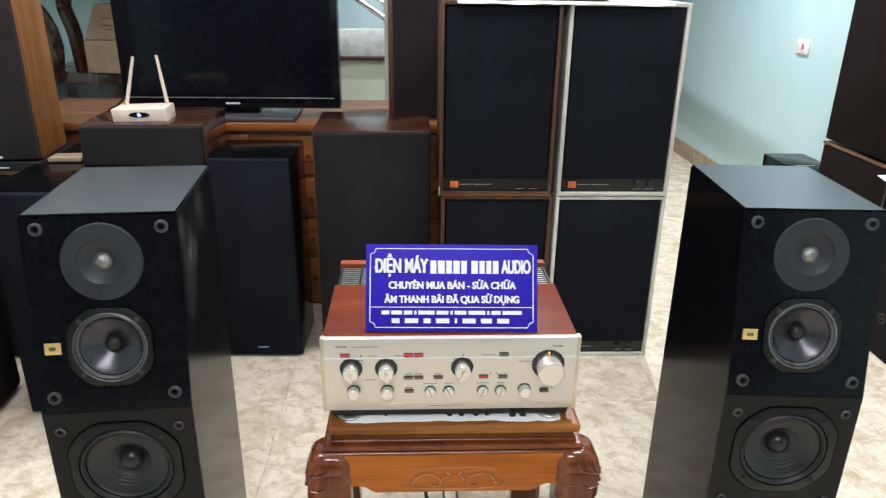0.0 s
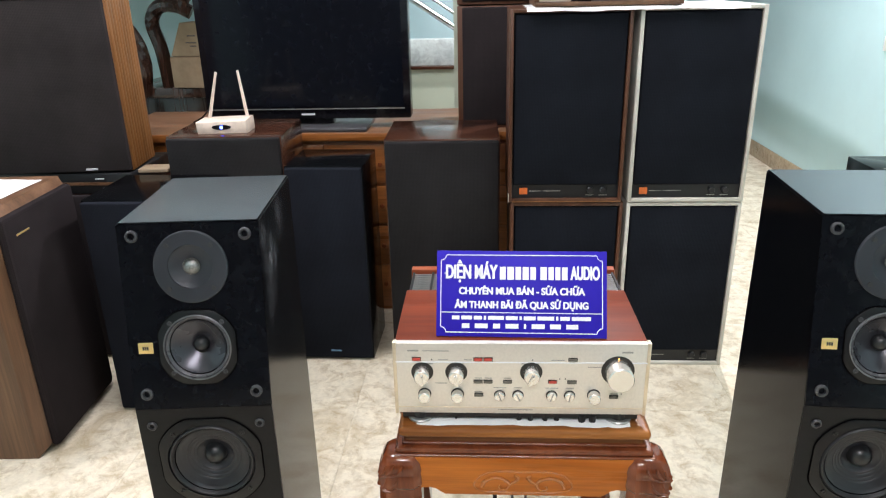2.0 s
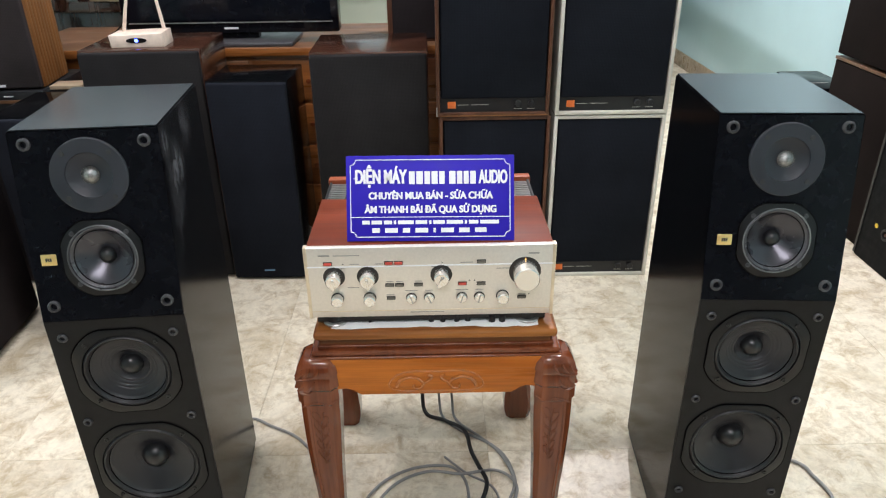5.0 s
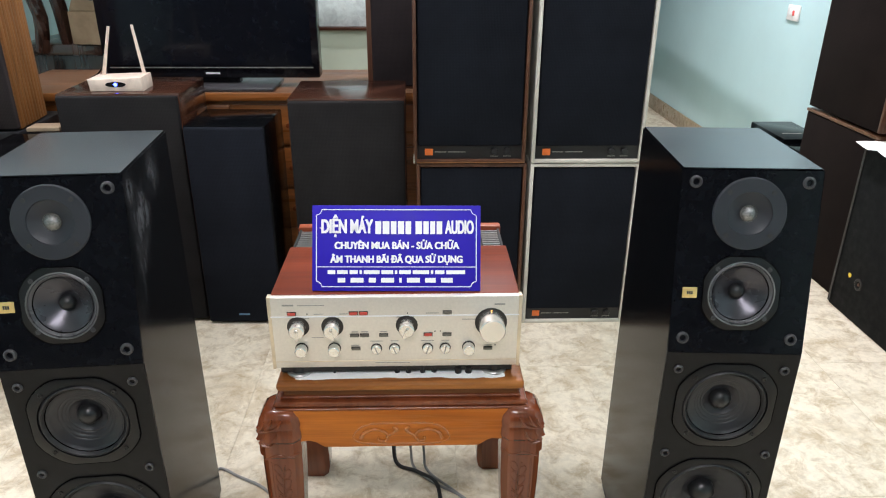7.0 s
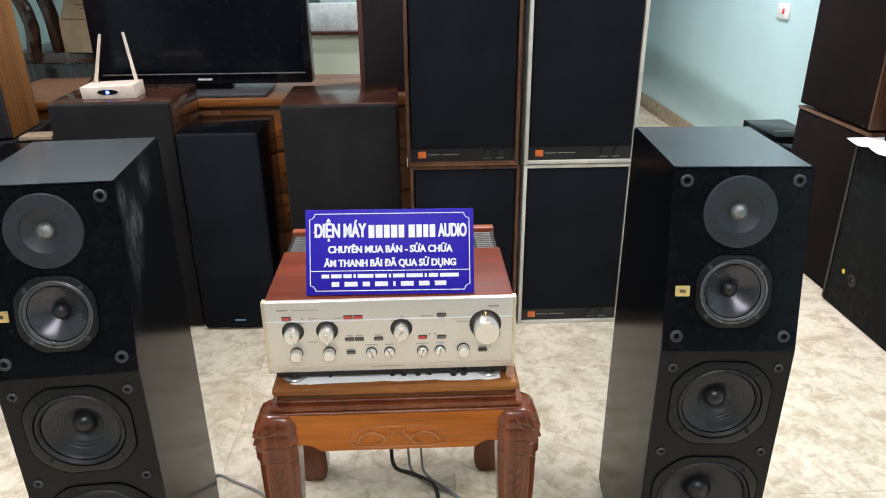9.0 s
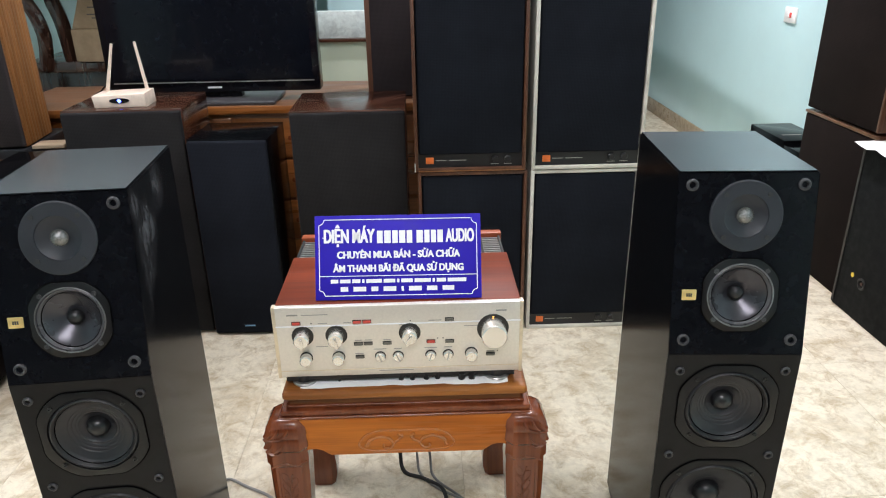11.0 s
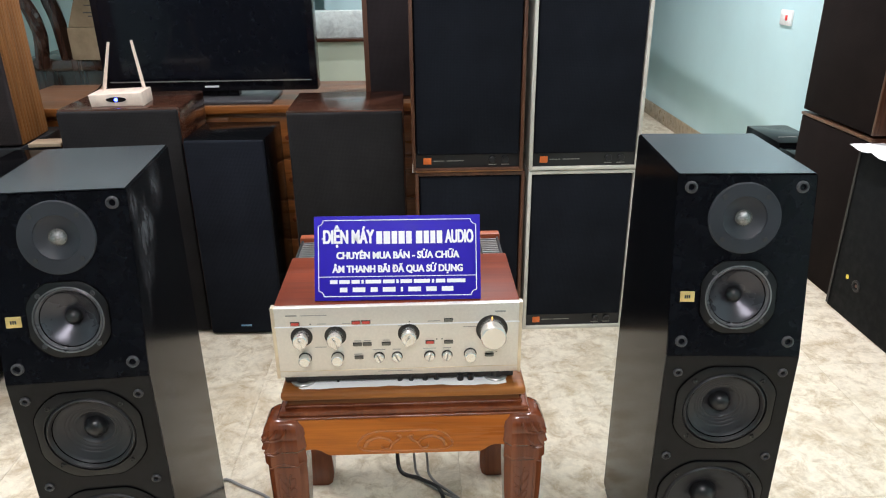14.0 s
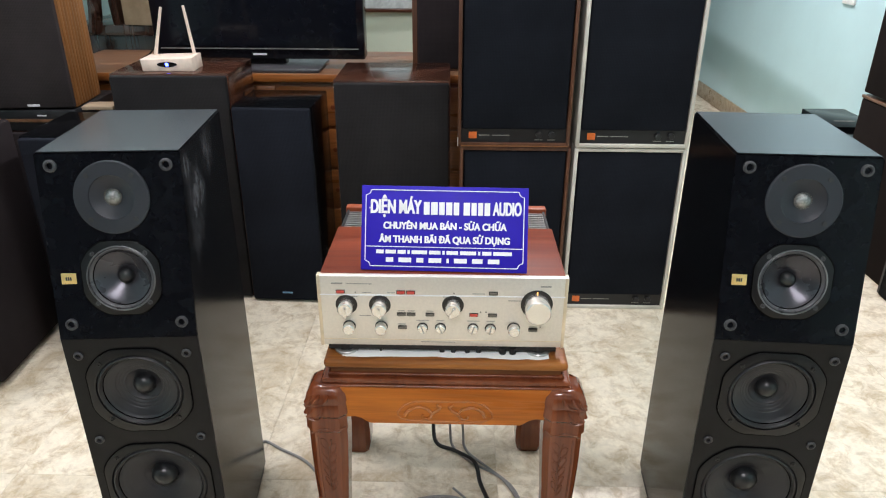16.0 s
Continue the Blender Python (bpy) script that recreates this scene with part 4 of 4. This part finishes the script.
# ---- monitor stack ----
def monitor(at, veneer, label, chips=False):
    """A bookshelf monitor cabinet: framed box, cloth grille, control strip with badge and two knobs."""
    t = thing("monitor_speaker", at, label, "loudspeaker", "stack of studio monitors")
    w, h, d, f = 0.362, 0.594, 0.298, 0.0115
    part("side_panel", B(0, f, 0, d, 0, h, 0.002), veneer, t)
    part("side_panel", B(w - f, w, 0, d, 0, h, 0.002), veneer, t)
    part("bottom_panel", B(f - 0.001, w - f + 0.001, 0.001, d, 0.0005, f, 0.0015), veneer, t)
    part("top_panel", B(f - 0.001, w - f + 0.001, 0.001, d, h - f, h - 0.0005, 0.0015), veneer, t)
    if chips:
        part("worn_edge", B(0.012, w - 0.004, -0.0006, 0.003, 0.0, 0.0035, 0.0005), M_OAK, t, "bare wood along a worn edge")
        part("worn_edge", B(-0.0006, 0.003, 0.0, 0.004, 0.0, 0.03, 0.0005), M_OFFWHITE, t, "chipped pale corner")
    part("back", B(f, w - f, d - 0.015, d - 0.003, f, h - f), M_PLASTIC, t)
    part("control_panel", B(f, w - f, 0.012, 0.03, f, 0.075), M_PLASTIC, t)
    part("grille", B(f + 0.003, w - f - 0.003, 0.004, 0.028, 0.056, h - f - 0.003, 0.006, 3), M_CLOTH_NAVY, t, "stretched navy-black grille cloth")
    part("badge", B(0.036, 0.062, 0.0095, 0.012, 0.024, 0.046, 0.001), M_ORANGE, t, "orange badge")
    for x0, x1 in ((0.068, 0.104), (0.112, 0.168)):
        part("printed_mark", B(x0, x1, 0.0112, 0.012, 0.0338, 0.0358), M_GREYINK, t)
    for x in (0.262, 0.304):
        part("level_knob", lathe(bmesh.new(), [(0.0105, 0), (0.0105, 0.009), (0.009, 0.011), (0, 0.011)], 18), M_PLASTIC, t, "", pose(x, 0.012, 0.038) @ FRONT)
        part("printed_mark", B(x - 0.013, x + 0.013, 0.0112, 0.012, 0.0195, 0.0215), M_GREYINK, t)
    return t


SXL, SXR, SYF = 0.214, 0.5955, 2.5
monitor(pose(SXL + 0.008, SYF + 0.004, 0), M_WALNUT, "walnut studio monitor with navy-black grille, bottom of the stack")
monitor(pose(SXR, SYF, 0), M_OFFWHITE, "off-white studio monitor with navy-black grille, standing on the floor")
monitor(pose(SXL, SYF, 0.597), M_WALNUT, "walnut studio monitor with navy-black grille and chipped lower edge", True)
monitor(pose(SXR, SYF - 0.003, 0.597), M_OFFWHITE, "off-white studio monitor with navy-black grille, stacked on another")


def top_paper(u, v):
    x = 0.262 + 0.64 * u + 0.01 * noise.noise((v * 4, 3, 1))
    y = 2.482 + 0.27 * v + 0.008 * noise.noise((u * 7, 0, 4))
    z = 1.1935 + 0.0025 * abs(noise.noise((u * 9, v * 5, 3)))
    if v < 0.07:
        z -= 0.016 * (1 - v / 0.07) * (0.6 + 0.6 * noise.noise((u * 5, 2, 2)))
    return (x, y, z)


solid("paper_sheet", sheet(40, 16, top_paper), M_PAPER, "white paper sheet under the receiver on the stack", "paper")
rc = thing("receiver", pose(0.285, 2.497, 1.196), "stereo receiver in a walnut case on white paper", "receiver")
bm = bmesh.new()
box(bm, 0, 0.43, 0, 0.28, 0, 0.012, 0.002)
box(bm, 0, 0.012, 0, 0.28, 0.012, 0.15, 0.002)
box(bm, 0.418, 0.43, 0, 0.28, 0.012, 0.15, 0.002)
box(bm, 0, 0.43, 0, 0.28, 0.15, 0.162, 0.002)
part("case", bm, M_WALNUT2, rc, "walnut case")
part("silver_panel", B(0.013, 0.105, 0.006, 0.2, 0.0125, 0.149, 0.002), M_CHAMP, rc, "champagne panel")
part("display_panel", B(0.1055, 0.165, 0.008, 0.2, 0.0125, 0.149, 0.002), M_BEZEL, rc)
part("dark_panel", B(0.1655, 0.417, 0.006, 0.2, 0.0125, 0.149, 0.002), M_RVPLATE, rc)
for k in range(3):
    part("button", B(0.118, 0.152, 0.004, 0.009, 0.022 + 0.011 * k, 0.029 + 0.011 * k, 0.001), M_DKBTN, rc)


# ---- black and rosewood floor speakers behind ----
def box_speaker(name, at, w, d, h, body, front, label, gap=0.004, group="", proud=0.018, edge=0.004):
    t = thing(name, at, label, "loudspeaker", group)
    part("cabinet", B(0, w, proud, d, 0, h, 0.003), body, t)
    part("grille", B(edge, w - edge, 0, proud + 0.004, 0.01, h - gap, 0.006, 3), front, t, "cloth grille")
    return t


tan = box_speaker("black_speaker", pose(-0.524, 2.518, 0, 0, 0, -1.4), 0.264, 0.265, 0.714, M_ASH, M_CLOTH_BLACK, "slim black floor speaker with a cloth grille")
part("badge", B(0.112, 0.149, -0.002, 0, 0.037, 0.0425, 0.0005), M_BADGE, tan, "small blue-grey badge")
box_speaker("rosewood_speaker", pose(-0.911, 2.532, 0, 0, 0, 1.2), 0.383, 0.315, 0.812, M_ROSE, M_CLOTH_GREY, "polished rosewood speaker with faded grey grille, router on top", 0.006, "pair of rosewood speakers")
box_speaker("rosewood_speaker", pose(-0.191, 2.548, 0, 0, 0, 1.0), 0.380, 0.345, 0.792, M_ROSE, M_CLOTH_GREY, "polished rosewood speaker with faded grey grille", 0.006, "pair of rosewood speakers")
box_speaker("black_speaker", pose(-1.03, 2.18, 0), 0.34, 0.30, 0.703, M_ASH, M_CLOTH_BLACK, "black floor speaker with a cloth grille, partly hidden")

# router
ro = thing("wifi_router", pose(-0.737, 2.645, 0.812, 0, 0, 3), "ivory wireless router with two upright antennas", "router")
part("body", prism(bmesh.new(), [(-0.082, 0), (0.083, 0), (0.081, 0.043), (-0.086, 0.038)], -0.055, 0.055, 0.004), M_IVORY, ro)
part("display_window", lathe(bmesh.new(), [(0.032, 0), (0.032, 0.0015), (0, 0.002)], 28, Matrix.Diagonal((1, 0.26, 1, 1))), M_BEZEL, ro, "dark oval window", pose(0.0, -0.055, 0.022) @ FRONT)
part("led", lathe(bmesh.new(), [(0.006, 0.0015), (0.005, 0.003), (0, 0.0034)], 16), M_LED, ro, "blue light", pose(0.0, -0.055, 0.022) @ FRONT)
for x, tilt in ((-0.066, 15), (0.069, -6)):
    part("antenna", tube(bmesh.new(), [(0, 0, 0), (0, 0, 0.09), (0, 0, 0.172)], 0.0062, 10, 3, lambda u: 1 - 0.3 * u), M_IVORY, ro, "", pose(x, 0.03, 0.025, 0, tilt, 0))
part("power_lead", tube(bmesh.new(), [(-0.06, 0.055, 0.02), (-0.09, 0.12, 0.05), (-0.13, 0.15, 0.02), (-0.17, 0.17, -0.0)], 0.003, 6, 6), M_CABLEK, ro)

# ---- television on its cabinet ----
cab = thing("tv_cabinet", pose(-1.33, 2.925, 0), "orange-brown varnished wooden television cabinet with drawers", "cabinet")
CW = 1.72
part("top_board", B(-0.02, CW + 0.02, -0.012, 0.5, 0.716, 0.745, 0.003), M_CABTOP, cab, "dusty brown top board")
part("top_edge", B(-0.02, CW + 0.02, -0.02, -0.012, 0.715, 0.745, 0.003), M_CAB, cab, "orange edge moulding")
part("body", B(0, CW, 0.012, 0.48, 0, 0.715, 0.003), M_CAB, cab)
for cidx in range(4):
    x0 = 0.02 + cidx * (CW - 0.04) / 4
    for r in range(4):
        z0 = 0.05 + r * 0.165
        dr = part("drawer", B(x0 + 0.006, x0 + (CW - 0.04) / 4 - 0.006, 0, 0.02, z0, z0 + 0.152, 0.005), M_CAB, cab)
        part("handle", lathe(bmesh.new(), [(0.005, 0), (0.005, 0.009), (0.009, 0.012), (0.008, 0.017), (0, 0.018)], 12), M_STOOL, dr, "", pose(x0 + (CW - 0.04) / 8, 0, z0 + 0.076) @ FRONT)

tv = thing("television", pose(-0.54, 3.03, 0.745), "black flat-screen television on a low stand, switched off", "television")
part("stand", B(-0.235, 0.235, -0.105, 0.12, 0.0, 0.016, 0.006), M_STAND, tv, "grey-black stand")
part("neck", B(-0.09, 0.09, 0.0, 0.04, 0.014, 0.07), M_BEZEL, tv)
part("frame", B(-0.398, 0.398, -0.03, 0.05, 0.038, 0.51, 0.006), M_BEZEL, tv, "glossy black bezel")
part("screen", B(-0.372, 0.372, -0.0325, -0.0295, 0.085, 0.482), M_SCREEN, tv, "dark glossy screen")
part("trim_strip", B(-0.375, 0.375, -0.034, -0.0295, 0.075, 0.0785), M_FOOT, tv)
part("logo", B(-0.026, 0.026, -0.0335, -0.0295, 0.053, 0.0595), M_PALEINK, tv, "small pale maker's mark")
part("logo", B(-0.365, -0.32, -0.033, -0.0295, 0.493, 0.498), M_GREYINK, tv)

# dark twin speakers on the cabinet's end
for z in (0.745, 1.19):
    box_speaker("dark_speaker", pose(0.04, 2.98, z), 0.30, 0.26, 0.44, M_WALNUT, M_CLOTH_BROWN, "dark speaker with purple-brown grille, one of two stacked", 0.004, "stacked dark speakers", 0.006, 0.018)

# ---- big oak speaker on a deck ----
low = box_speaker("dark_speaker", pose(-1.62, 2.52, 0), 0.60, 0.34, 0.625, M_ROSE, M_CLOTH_BROWN, "dark floor speaker under an audio deck")
deck = thing("audio_deck", pose(-1.58, 2.53, 0.625), "flat black audio deck with small white labels", "audio deck")
part("case", B(0, 0.54, 0, 0.31, 0, 0.07, 0.003), M_PLASTIC, deck)
part("label_plate", B(0.415, 0.445, -0.002, 0, 0.050, 0.054), M_PALEINK, deck)
part("label_plate", B(0.46, 0.49, -0.002, 0, 0.013, 0.020), M_PALEINK, deck)
part("wood_strip", B(0.0, 0.54, -0.003, 0, 0.03, 0.04), M_WALNUT2, deck)
oak = thing("oak_speaker", pose(-1.583, 2.49, 0.697, 0, 0, 5.5), "large orange-oak loudspeaker with grooved sides and dark grille", "loudspeaker")
part("cabinet", B(0, 0.545, 0.02, 0.225, 0, 0.565, 0.004), M_OAK, oak)
bmx = bmesh.new()
box(bmx, 0, 0.545, -0.004, 0.02, 0.553, 0.568, 0.002)
part("front_frame", bmx, M_OAK, oak)
part("grille", B(0.004, 0.542, 0, 0.024, 0.003, 0.55, 0.006, 3), M_CLOTH_OAK, oak, "dark brown cloth grille")
for k in range(9):
    part("groove_rib", B(0.545, 0.548, 0.0245 + k * 0.022, 0.0445 + k * 0.022, 0.004, 0.56, 0.0012), M_OAK, oak)
part("badge", B(0.397, 0.435, -0.003, 0.02, 0.010, 0.017), M_PALEINK, oak, "small white badge")

solid("wood_offcut", B(-0.05, 0.05, -0.035, 0.035, 0, 0.012, 0.002), M_PALEWOOD, "pale wood offcut wedged beside the oak speaker", "offcut", m=pose(-0.965, 2.565, 0.697, 0, 0, 4))

# ---- walnut speaker turned sideways ----
wal = thing("walnut_speaker", pose(-1.15, 1.935, 0, 0, 0, 3), "walnut loudspeaker turned sideways with a brown-black grille", "loudspeaker")
bm = box(bmesh.new(), -0.36, 0.022, 0, 0.42, 0, 0.735)
rim = [e for e in bm.edges if all(v.co.x > 0.02 for v in e.verts)]
bmesh.ops.bevel(bm, geom=rim, offset=0.03, segments=1, affect="EDGES")
part("cabinet", bm, M_WALNUT2, wal, "walnut cabinet with chamfered front edges", smooth=False)
part("grille", B(0.018, 0.046, 0.026, 0.394, 0.02, 0.722, 0.016, 2), M_CLOTH_BROWN, wal, "brown-black cloth grille")
part("badge", B(0.0455, 0.0472, 0.07, 0.13, 0.662, 0.667), M_GOLD, wal, "thin script badge")


def walnut_paper(u, v):
    return (-1.5 + 0.3 * u, 1.965 + 0.34 * v + 0.01 * noise.noise((u * 3, 1, 1)), 0.7365 + 0.003 * abs(noise.noise((u * 6, v * 6, 9))))


solid("paper_sheet", sheet(14, 14, walnut_paper), M_PAPER, "white paper lying on the walnut speaker", "paper")

# ---- carved chair with a carton ----
chair = thing("carved_chair", pose(-1.32, 3.68, 0), "dark carved hardwood armchair with curling arms", "chair")
part("seat", B(-0.28, 0.45, -0.25, 0.4, 0.40, 0.46, 0.012), M_CARVED, chair)
part("side_panel", B(-0.25, 0.45, -0.03, 0.0, 0.46, 0.79, 0.008), M_CARVED, chair)
part("arm_board", B(-0.25, 0.45, -0.1, 0.35, 0.78, 0.83, 0.012), M_CARVED, chair)
for px in (-0.24, 0.41):
    for py in (-0.2, 0.35):
        part("leg", tube(bmesh.new(), [(px, py, 0), (px, py, 0.2), (px, py, 0.78)], 0.03, 10, 4), M_CARVED, chair)
part("curled_arm", tube(bmesh.new(), [(-0.13, -0.1, 0.80), (-0.10, -0.12, 0.95), (-0.14, -0.12, 1.08), (-0.22, -0.1, 1.13), (-0.3, -0.05, 1.06), (-0.3, 0, 0.9)], 0.03, 10, 6), M_CARVED, chair)
part("curled_arm", tube(bmesh.new(), [(-0.03, -0.05, 0.82), (-0.04, -0.06, 1.0), (-0.06, -0.07, 1.12), (-0.01, -0.08, 1.19), (0.07, -0.08, 1.19), (0.13, -0.07, 1.16)], 0.032, 10, 6), M_CARVED, chair)
bm = tube(bmesh.new(), [(0.1, -0.08, 1.17), (0.12, -0.1, 1.22), (0.18, -0.1, 1.25), (0.25, -0.08, 1.22), (0.2, -0.08, 1.19)], 0.022, 10, 6, lambda u: 1.2 - 0.5 * u)
tube(bm, [(0.09, -0.09, 1.21), (0.13, -0.11, 1.245), (0.17, -0.1, 1.235)], 0.014, 8, 5)
part("carved_crest", bm, M_CARVED, chair, "carved curling crest")

ct = thing("cardboard_box", pose(-1.21, 3.62, 0.83, 0, 0, -8), "old brown cardboard carton tied with string", "box")
part("lower_body", B(-0.09, 0.19, -0.06, 0.2, 0, 0.14, 0.004), M_CARTON, ct)
part("upper_flap", prism(bmesh.new(), [(-0.085, 0.142), (0.19, 0.142), (0.17, 0.29), (-0.02, 0.29)], -0.055, 0.19, 0.004), M_CARTON, ct)
part("string", tube(bmesh.new(), [(0.09, -0.063, 0), (0.088, -0.064, 0.14), (0.10, -0.058, 0.29)], 0.002, 6, 4), M_CABLEK, ct)
for x0, z0, w in ((0.0, 0.2, 0.05), (0.01, 0.23, 0.04), (0.02, 0.185, 0.03)):
    part("printed_mark", B(x0, x0 + w, -0.0565, -0.055, z0, z0 + 0.005), M_SHUTTER, ct)

# ---- right-hand side ----
for z, h in ((0, 0.64), (0.65, 0.72)):
    t = thing("brown_speaker", pose(1.83, 3.14, z, 0, 0, -90), "dark brown floor speaker along the teal wall, stacked", "loudspeaker", "stacked brown speakers")
    part("cabinet", B(0, 0.485, 0.012, 0.28, 0, h, 0.004), M_WALNUT, t)
    part("grille", B(0.003, 0.475, 0, 0.016, 0.0, h - 0.014, 0.005), M_CLOTH_RUST, t, "dark brown cloth grille")
    part("top_edge", B(0.0, 0.485, -0.003, 0.013, h - 0.012, h - 0.001, 0.002), M_WALNUT2, t, "worn wooden edge")
    part("end_edge", B(0.476, 0.487, -0.003, 0.013, 0.001, h - 0.0125, 0.002), M_WALNUT, t)
stg = thing("stage_speaker", pose(1.79, 2.645, 0, 0, 0, -90), "black carpeted stage speaker with a round socket", "loudspeaker")
part("cabinet", B(0, 0.62, 0, 0.34, 0, 0.62, 0.008), M_STAGE, stg)
part("edge_strip", B(0.0, 0.012, -0.003, 0.0, 0.01, 0.61), M_DARKMETAL, stg)
part("sticker", lathe(bmesh.new(), [(0.009, 0), (0.009, 0.001), (0, 0.001)], 16), M_YELLOW, stg, "yellow dot sticker", pose(0.09, 0, 0.155) @ FRONT)
sk = part("socket", lathe(bmesh.new(), [(0.022, 0), (0.022, 0.003), (0.018, 0.005), (0.014, 0.004), (0.013, -0.004), (0, -0.004)], 20), M_DARKMETAL, stg, "", pose(0.15, 0, 0.145) @ FRONT)
part("socket_core", lathe(bmesh.new(), [(0.006, -0.004), (0.006, 0.002), (0, 0.002)], 12), M_WALNUT, sk)


def stage_cloth(u, v):
    x = 1.757 + 0.25 * u
    y = 2.16 + 0.50 * v
    z = 0.624 + 0.004 * abs(noise.noise((u * 5, v * 6, 5)))
    if u < 0.1:
        z -= 0.02 * (1 - u / 0.1) * abs(noise.noise((v * 4, 1, 1)))
    return (x, y, z)


solid("white_cloth", sheet(14, 20, stage_cloth), M_PAPER, "white cloth laid on the stage speaker", "cloth")
mix = thing("small_monitor", pose(1.83, 2.575, 0.632, 0, 0, -90), "small black speaker on a white cloth", "loudspeaker")
part("cabinet", B(0, 0.28, 0.012, 0.22, 0, 0.3, 0.004), M_ASH, mix)
part("grille", B(0.004, 0.276, 0, 0.014, 0.004, 0.296, 0.004), M_CLOTH_NAVY, mix)
for k, (x, y, h) in enumerate(((1.865, 3.34, 0.452), (1.865, 3.145, 0.435))):
    t = thing("black_box_speaker", pose(x, y, 0, 0, 0, 0), "low black speaker box against the teal wall", "loudspeaker", "low black boxes")
    part("cabinet", B(0, 0.2, 0, 0.34 if k == 0 else 0.19, 0, h, 0.004), M_ASH, t)
    part("top_label", B(0.04, 0.13, 0.1, 0.106, h, h + 0.0008), M_GREYINK, t)

# ---- cables ----
def cable(name, pts, r, mat, label):
    return solid(name, tube(bmesh.new(), pts, r, 8, 8), mat, label, "cable")


cable("power_cable", [(0.161, 1.810, 0.5), (0.159, 1.810, 0.25), (0.161, 1.795, 0.06)] + [(0.171, 1.76, 0.007), (0.22, 1.73, 0.007), (0.27, 1.688, 0.007), (0.283, 1.616, 0.007), (0.299, 1.563, 0.007), (0.315, 1.512, 0.007), (0.302, 1.46, 0.007), (0.283, 1.414, 0.007), (0.303, 1.334, 0.007)], 0.0052, M_CABLEK, "black power cable snaking under the stool")
cable("speaker_cable", [(0.196, 1.795, 0.5), (0.196, 1.795, 0.25), (0.206, 1.775, 0.05)] + [(0.216, 1.745, 0.005), (0.263, 1.69, 0.005), (0.333, 1.638, 0.005), (0.369, 1.569, 0.005), (0.379, 1.505, 0.005), (0.361, 1.453, 0.005), (0.354, 1.416, 0.005), (0.374, 1.336, 0.005)], 0.0034, M_CABLE, "thin grey speaker cable under the stool")
cable("speaker_cable", [(0.230, 1.784, 0.5), (0.230, 1.784, 0.25), (0.240, 1.764, 0.05)] + [(0.25, 1.734, 0.005), (0.306, 1.669, 0.005), (0.359, 1.608, 0.005), (0.38, 1.541, 0.005), (0.38, 1.479, 0.005), (0.36, 1.416, 0.005), (0.38, 1.336, 0.005)], 0.0034, M_CABLE, "thin grey speaker cable under the stool")
cable("speaker_cable", [(0.023, 1.347, 0.005)] + [(0.023, 1.417, 0.005), (0.042, 1.479, 0.005), (0.086, 1.532, 0.005), (0.154, 1.565, 0.005), (0.23, 1.565, 0.005), (0.263, 1.523, 0.005), (0.27, 1.462, 0.005), (0.258, 1.416, 0.005), (0.228, 1.336, 0.005)], 0.0036, M_CABLE, "loose loop of grey speaker cable on the floor")
cable("speaker_cable", [(0.057, 1.343, 0.009)] + [(0.057, 1.413, 0.009), (0.07, 1.467, 0.009), (0.114, 1.519, 0.009), (0.181, 1.547, 0.009), (0.256, 1.537, 0.009), (0.339, 1.546, 0.009), (0.382, 1.501, 0.009), (0.368, 1.433, 0.009), (0.338, 1.353, 0.009)], 0.0036, M_CABLE, "loose loop of grey speaker cable on the floor")
cable("speaker_cable", [(0.217, 1.598, 0.005), (0.27, 1.541, 0.005), (0.328, 1.496, 0.005), (0.347, 1.416, 0.005), (0.367, 1.336, 0.005)], 0.0028, M_CABLE, "thin grey cable crossing the loops")
cable("speaker_cable", [(-0.30, 1.66, 0.12), (-0.295, 1.70, 0.02)] + [(-0.286, 1.753, 0.005), (-0.229, 1.721, 0.005), (-0.171, 1.688, 0.005), (-0.133, 1.651, 0.005)] + [(-0.08, 1.58, 0.005), (-0.04, 1.48, 0.005), (0.0, 1.40, 0.005), (0.023, 1.35, 0.005)], 0.0036, M_CABLE, "grey speaker cable running to the black tower")
cable("thin_wire", [(-0.145, 1.419, 0.003), (-0.113, 1.448, 0.003), (-0.074, 1.456, 0.003), (-0.038, 1.437, 0.003)], 0.0016, M_PALEINK, "thin pale wire lying on the tiles")
cable("speaker_cable", [(0.84, 1.70, 0.1), (0.88, 1.71, 0.01), (0.95, 1.62, 0.005)] + [(1.066, 1.557, 0.005), (1.085, 1.512, 0.005), (1.097, 1.46, 0.005), (1.096, 1.408, 0.005), (1.146, 1.328, 0.005)], 0.0042, M_CABLE, "grey speaker cable beside the black tower")

# ---- floor tiles ----
TS, TX0, TY0 = 0.6, -0.275, 0.42
bmt = bmesh.new()
box(bmt, 0.0004, TS - 0.0004, 0.0004, TS - 0.0004, -0.004, 0.0, 0.0003, 1)
tile_mesh = mesh_of("tile", bmt, M_TILE, False)
for i in range(-5, 5):
    for j in range(-6, 12):
        x, y = TX0 + i * TS, TY0 + j * TS
        if x < LX - TS or x > RX or y > BY:
            continue
        ob = new("tile", tile_mesh)
        ob.parent = floor_ob
        ob.location = (x, y, 0.0)
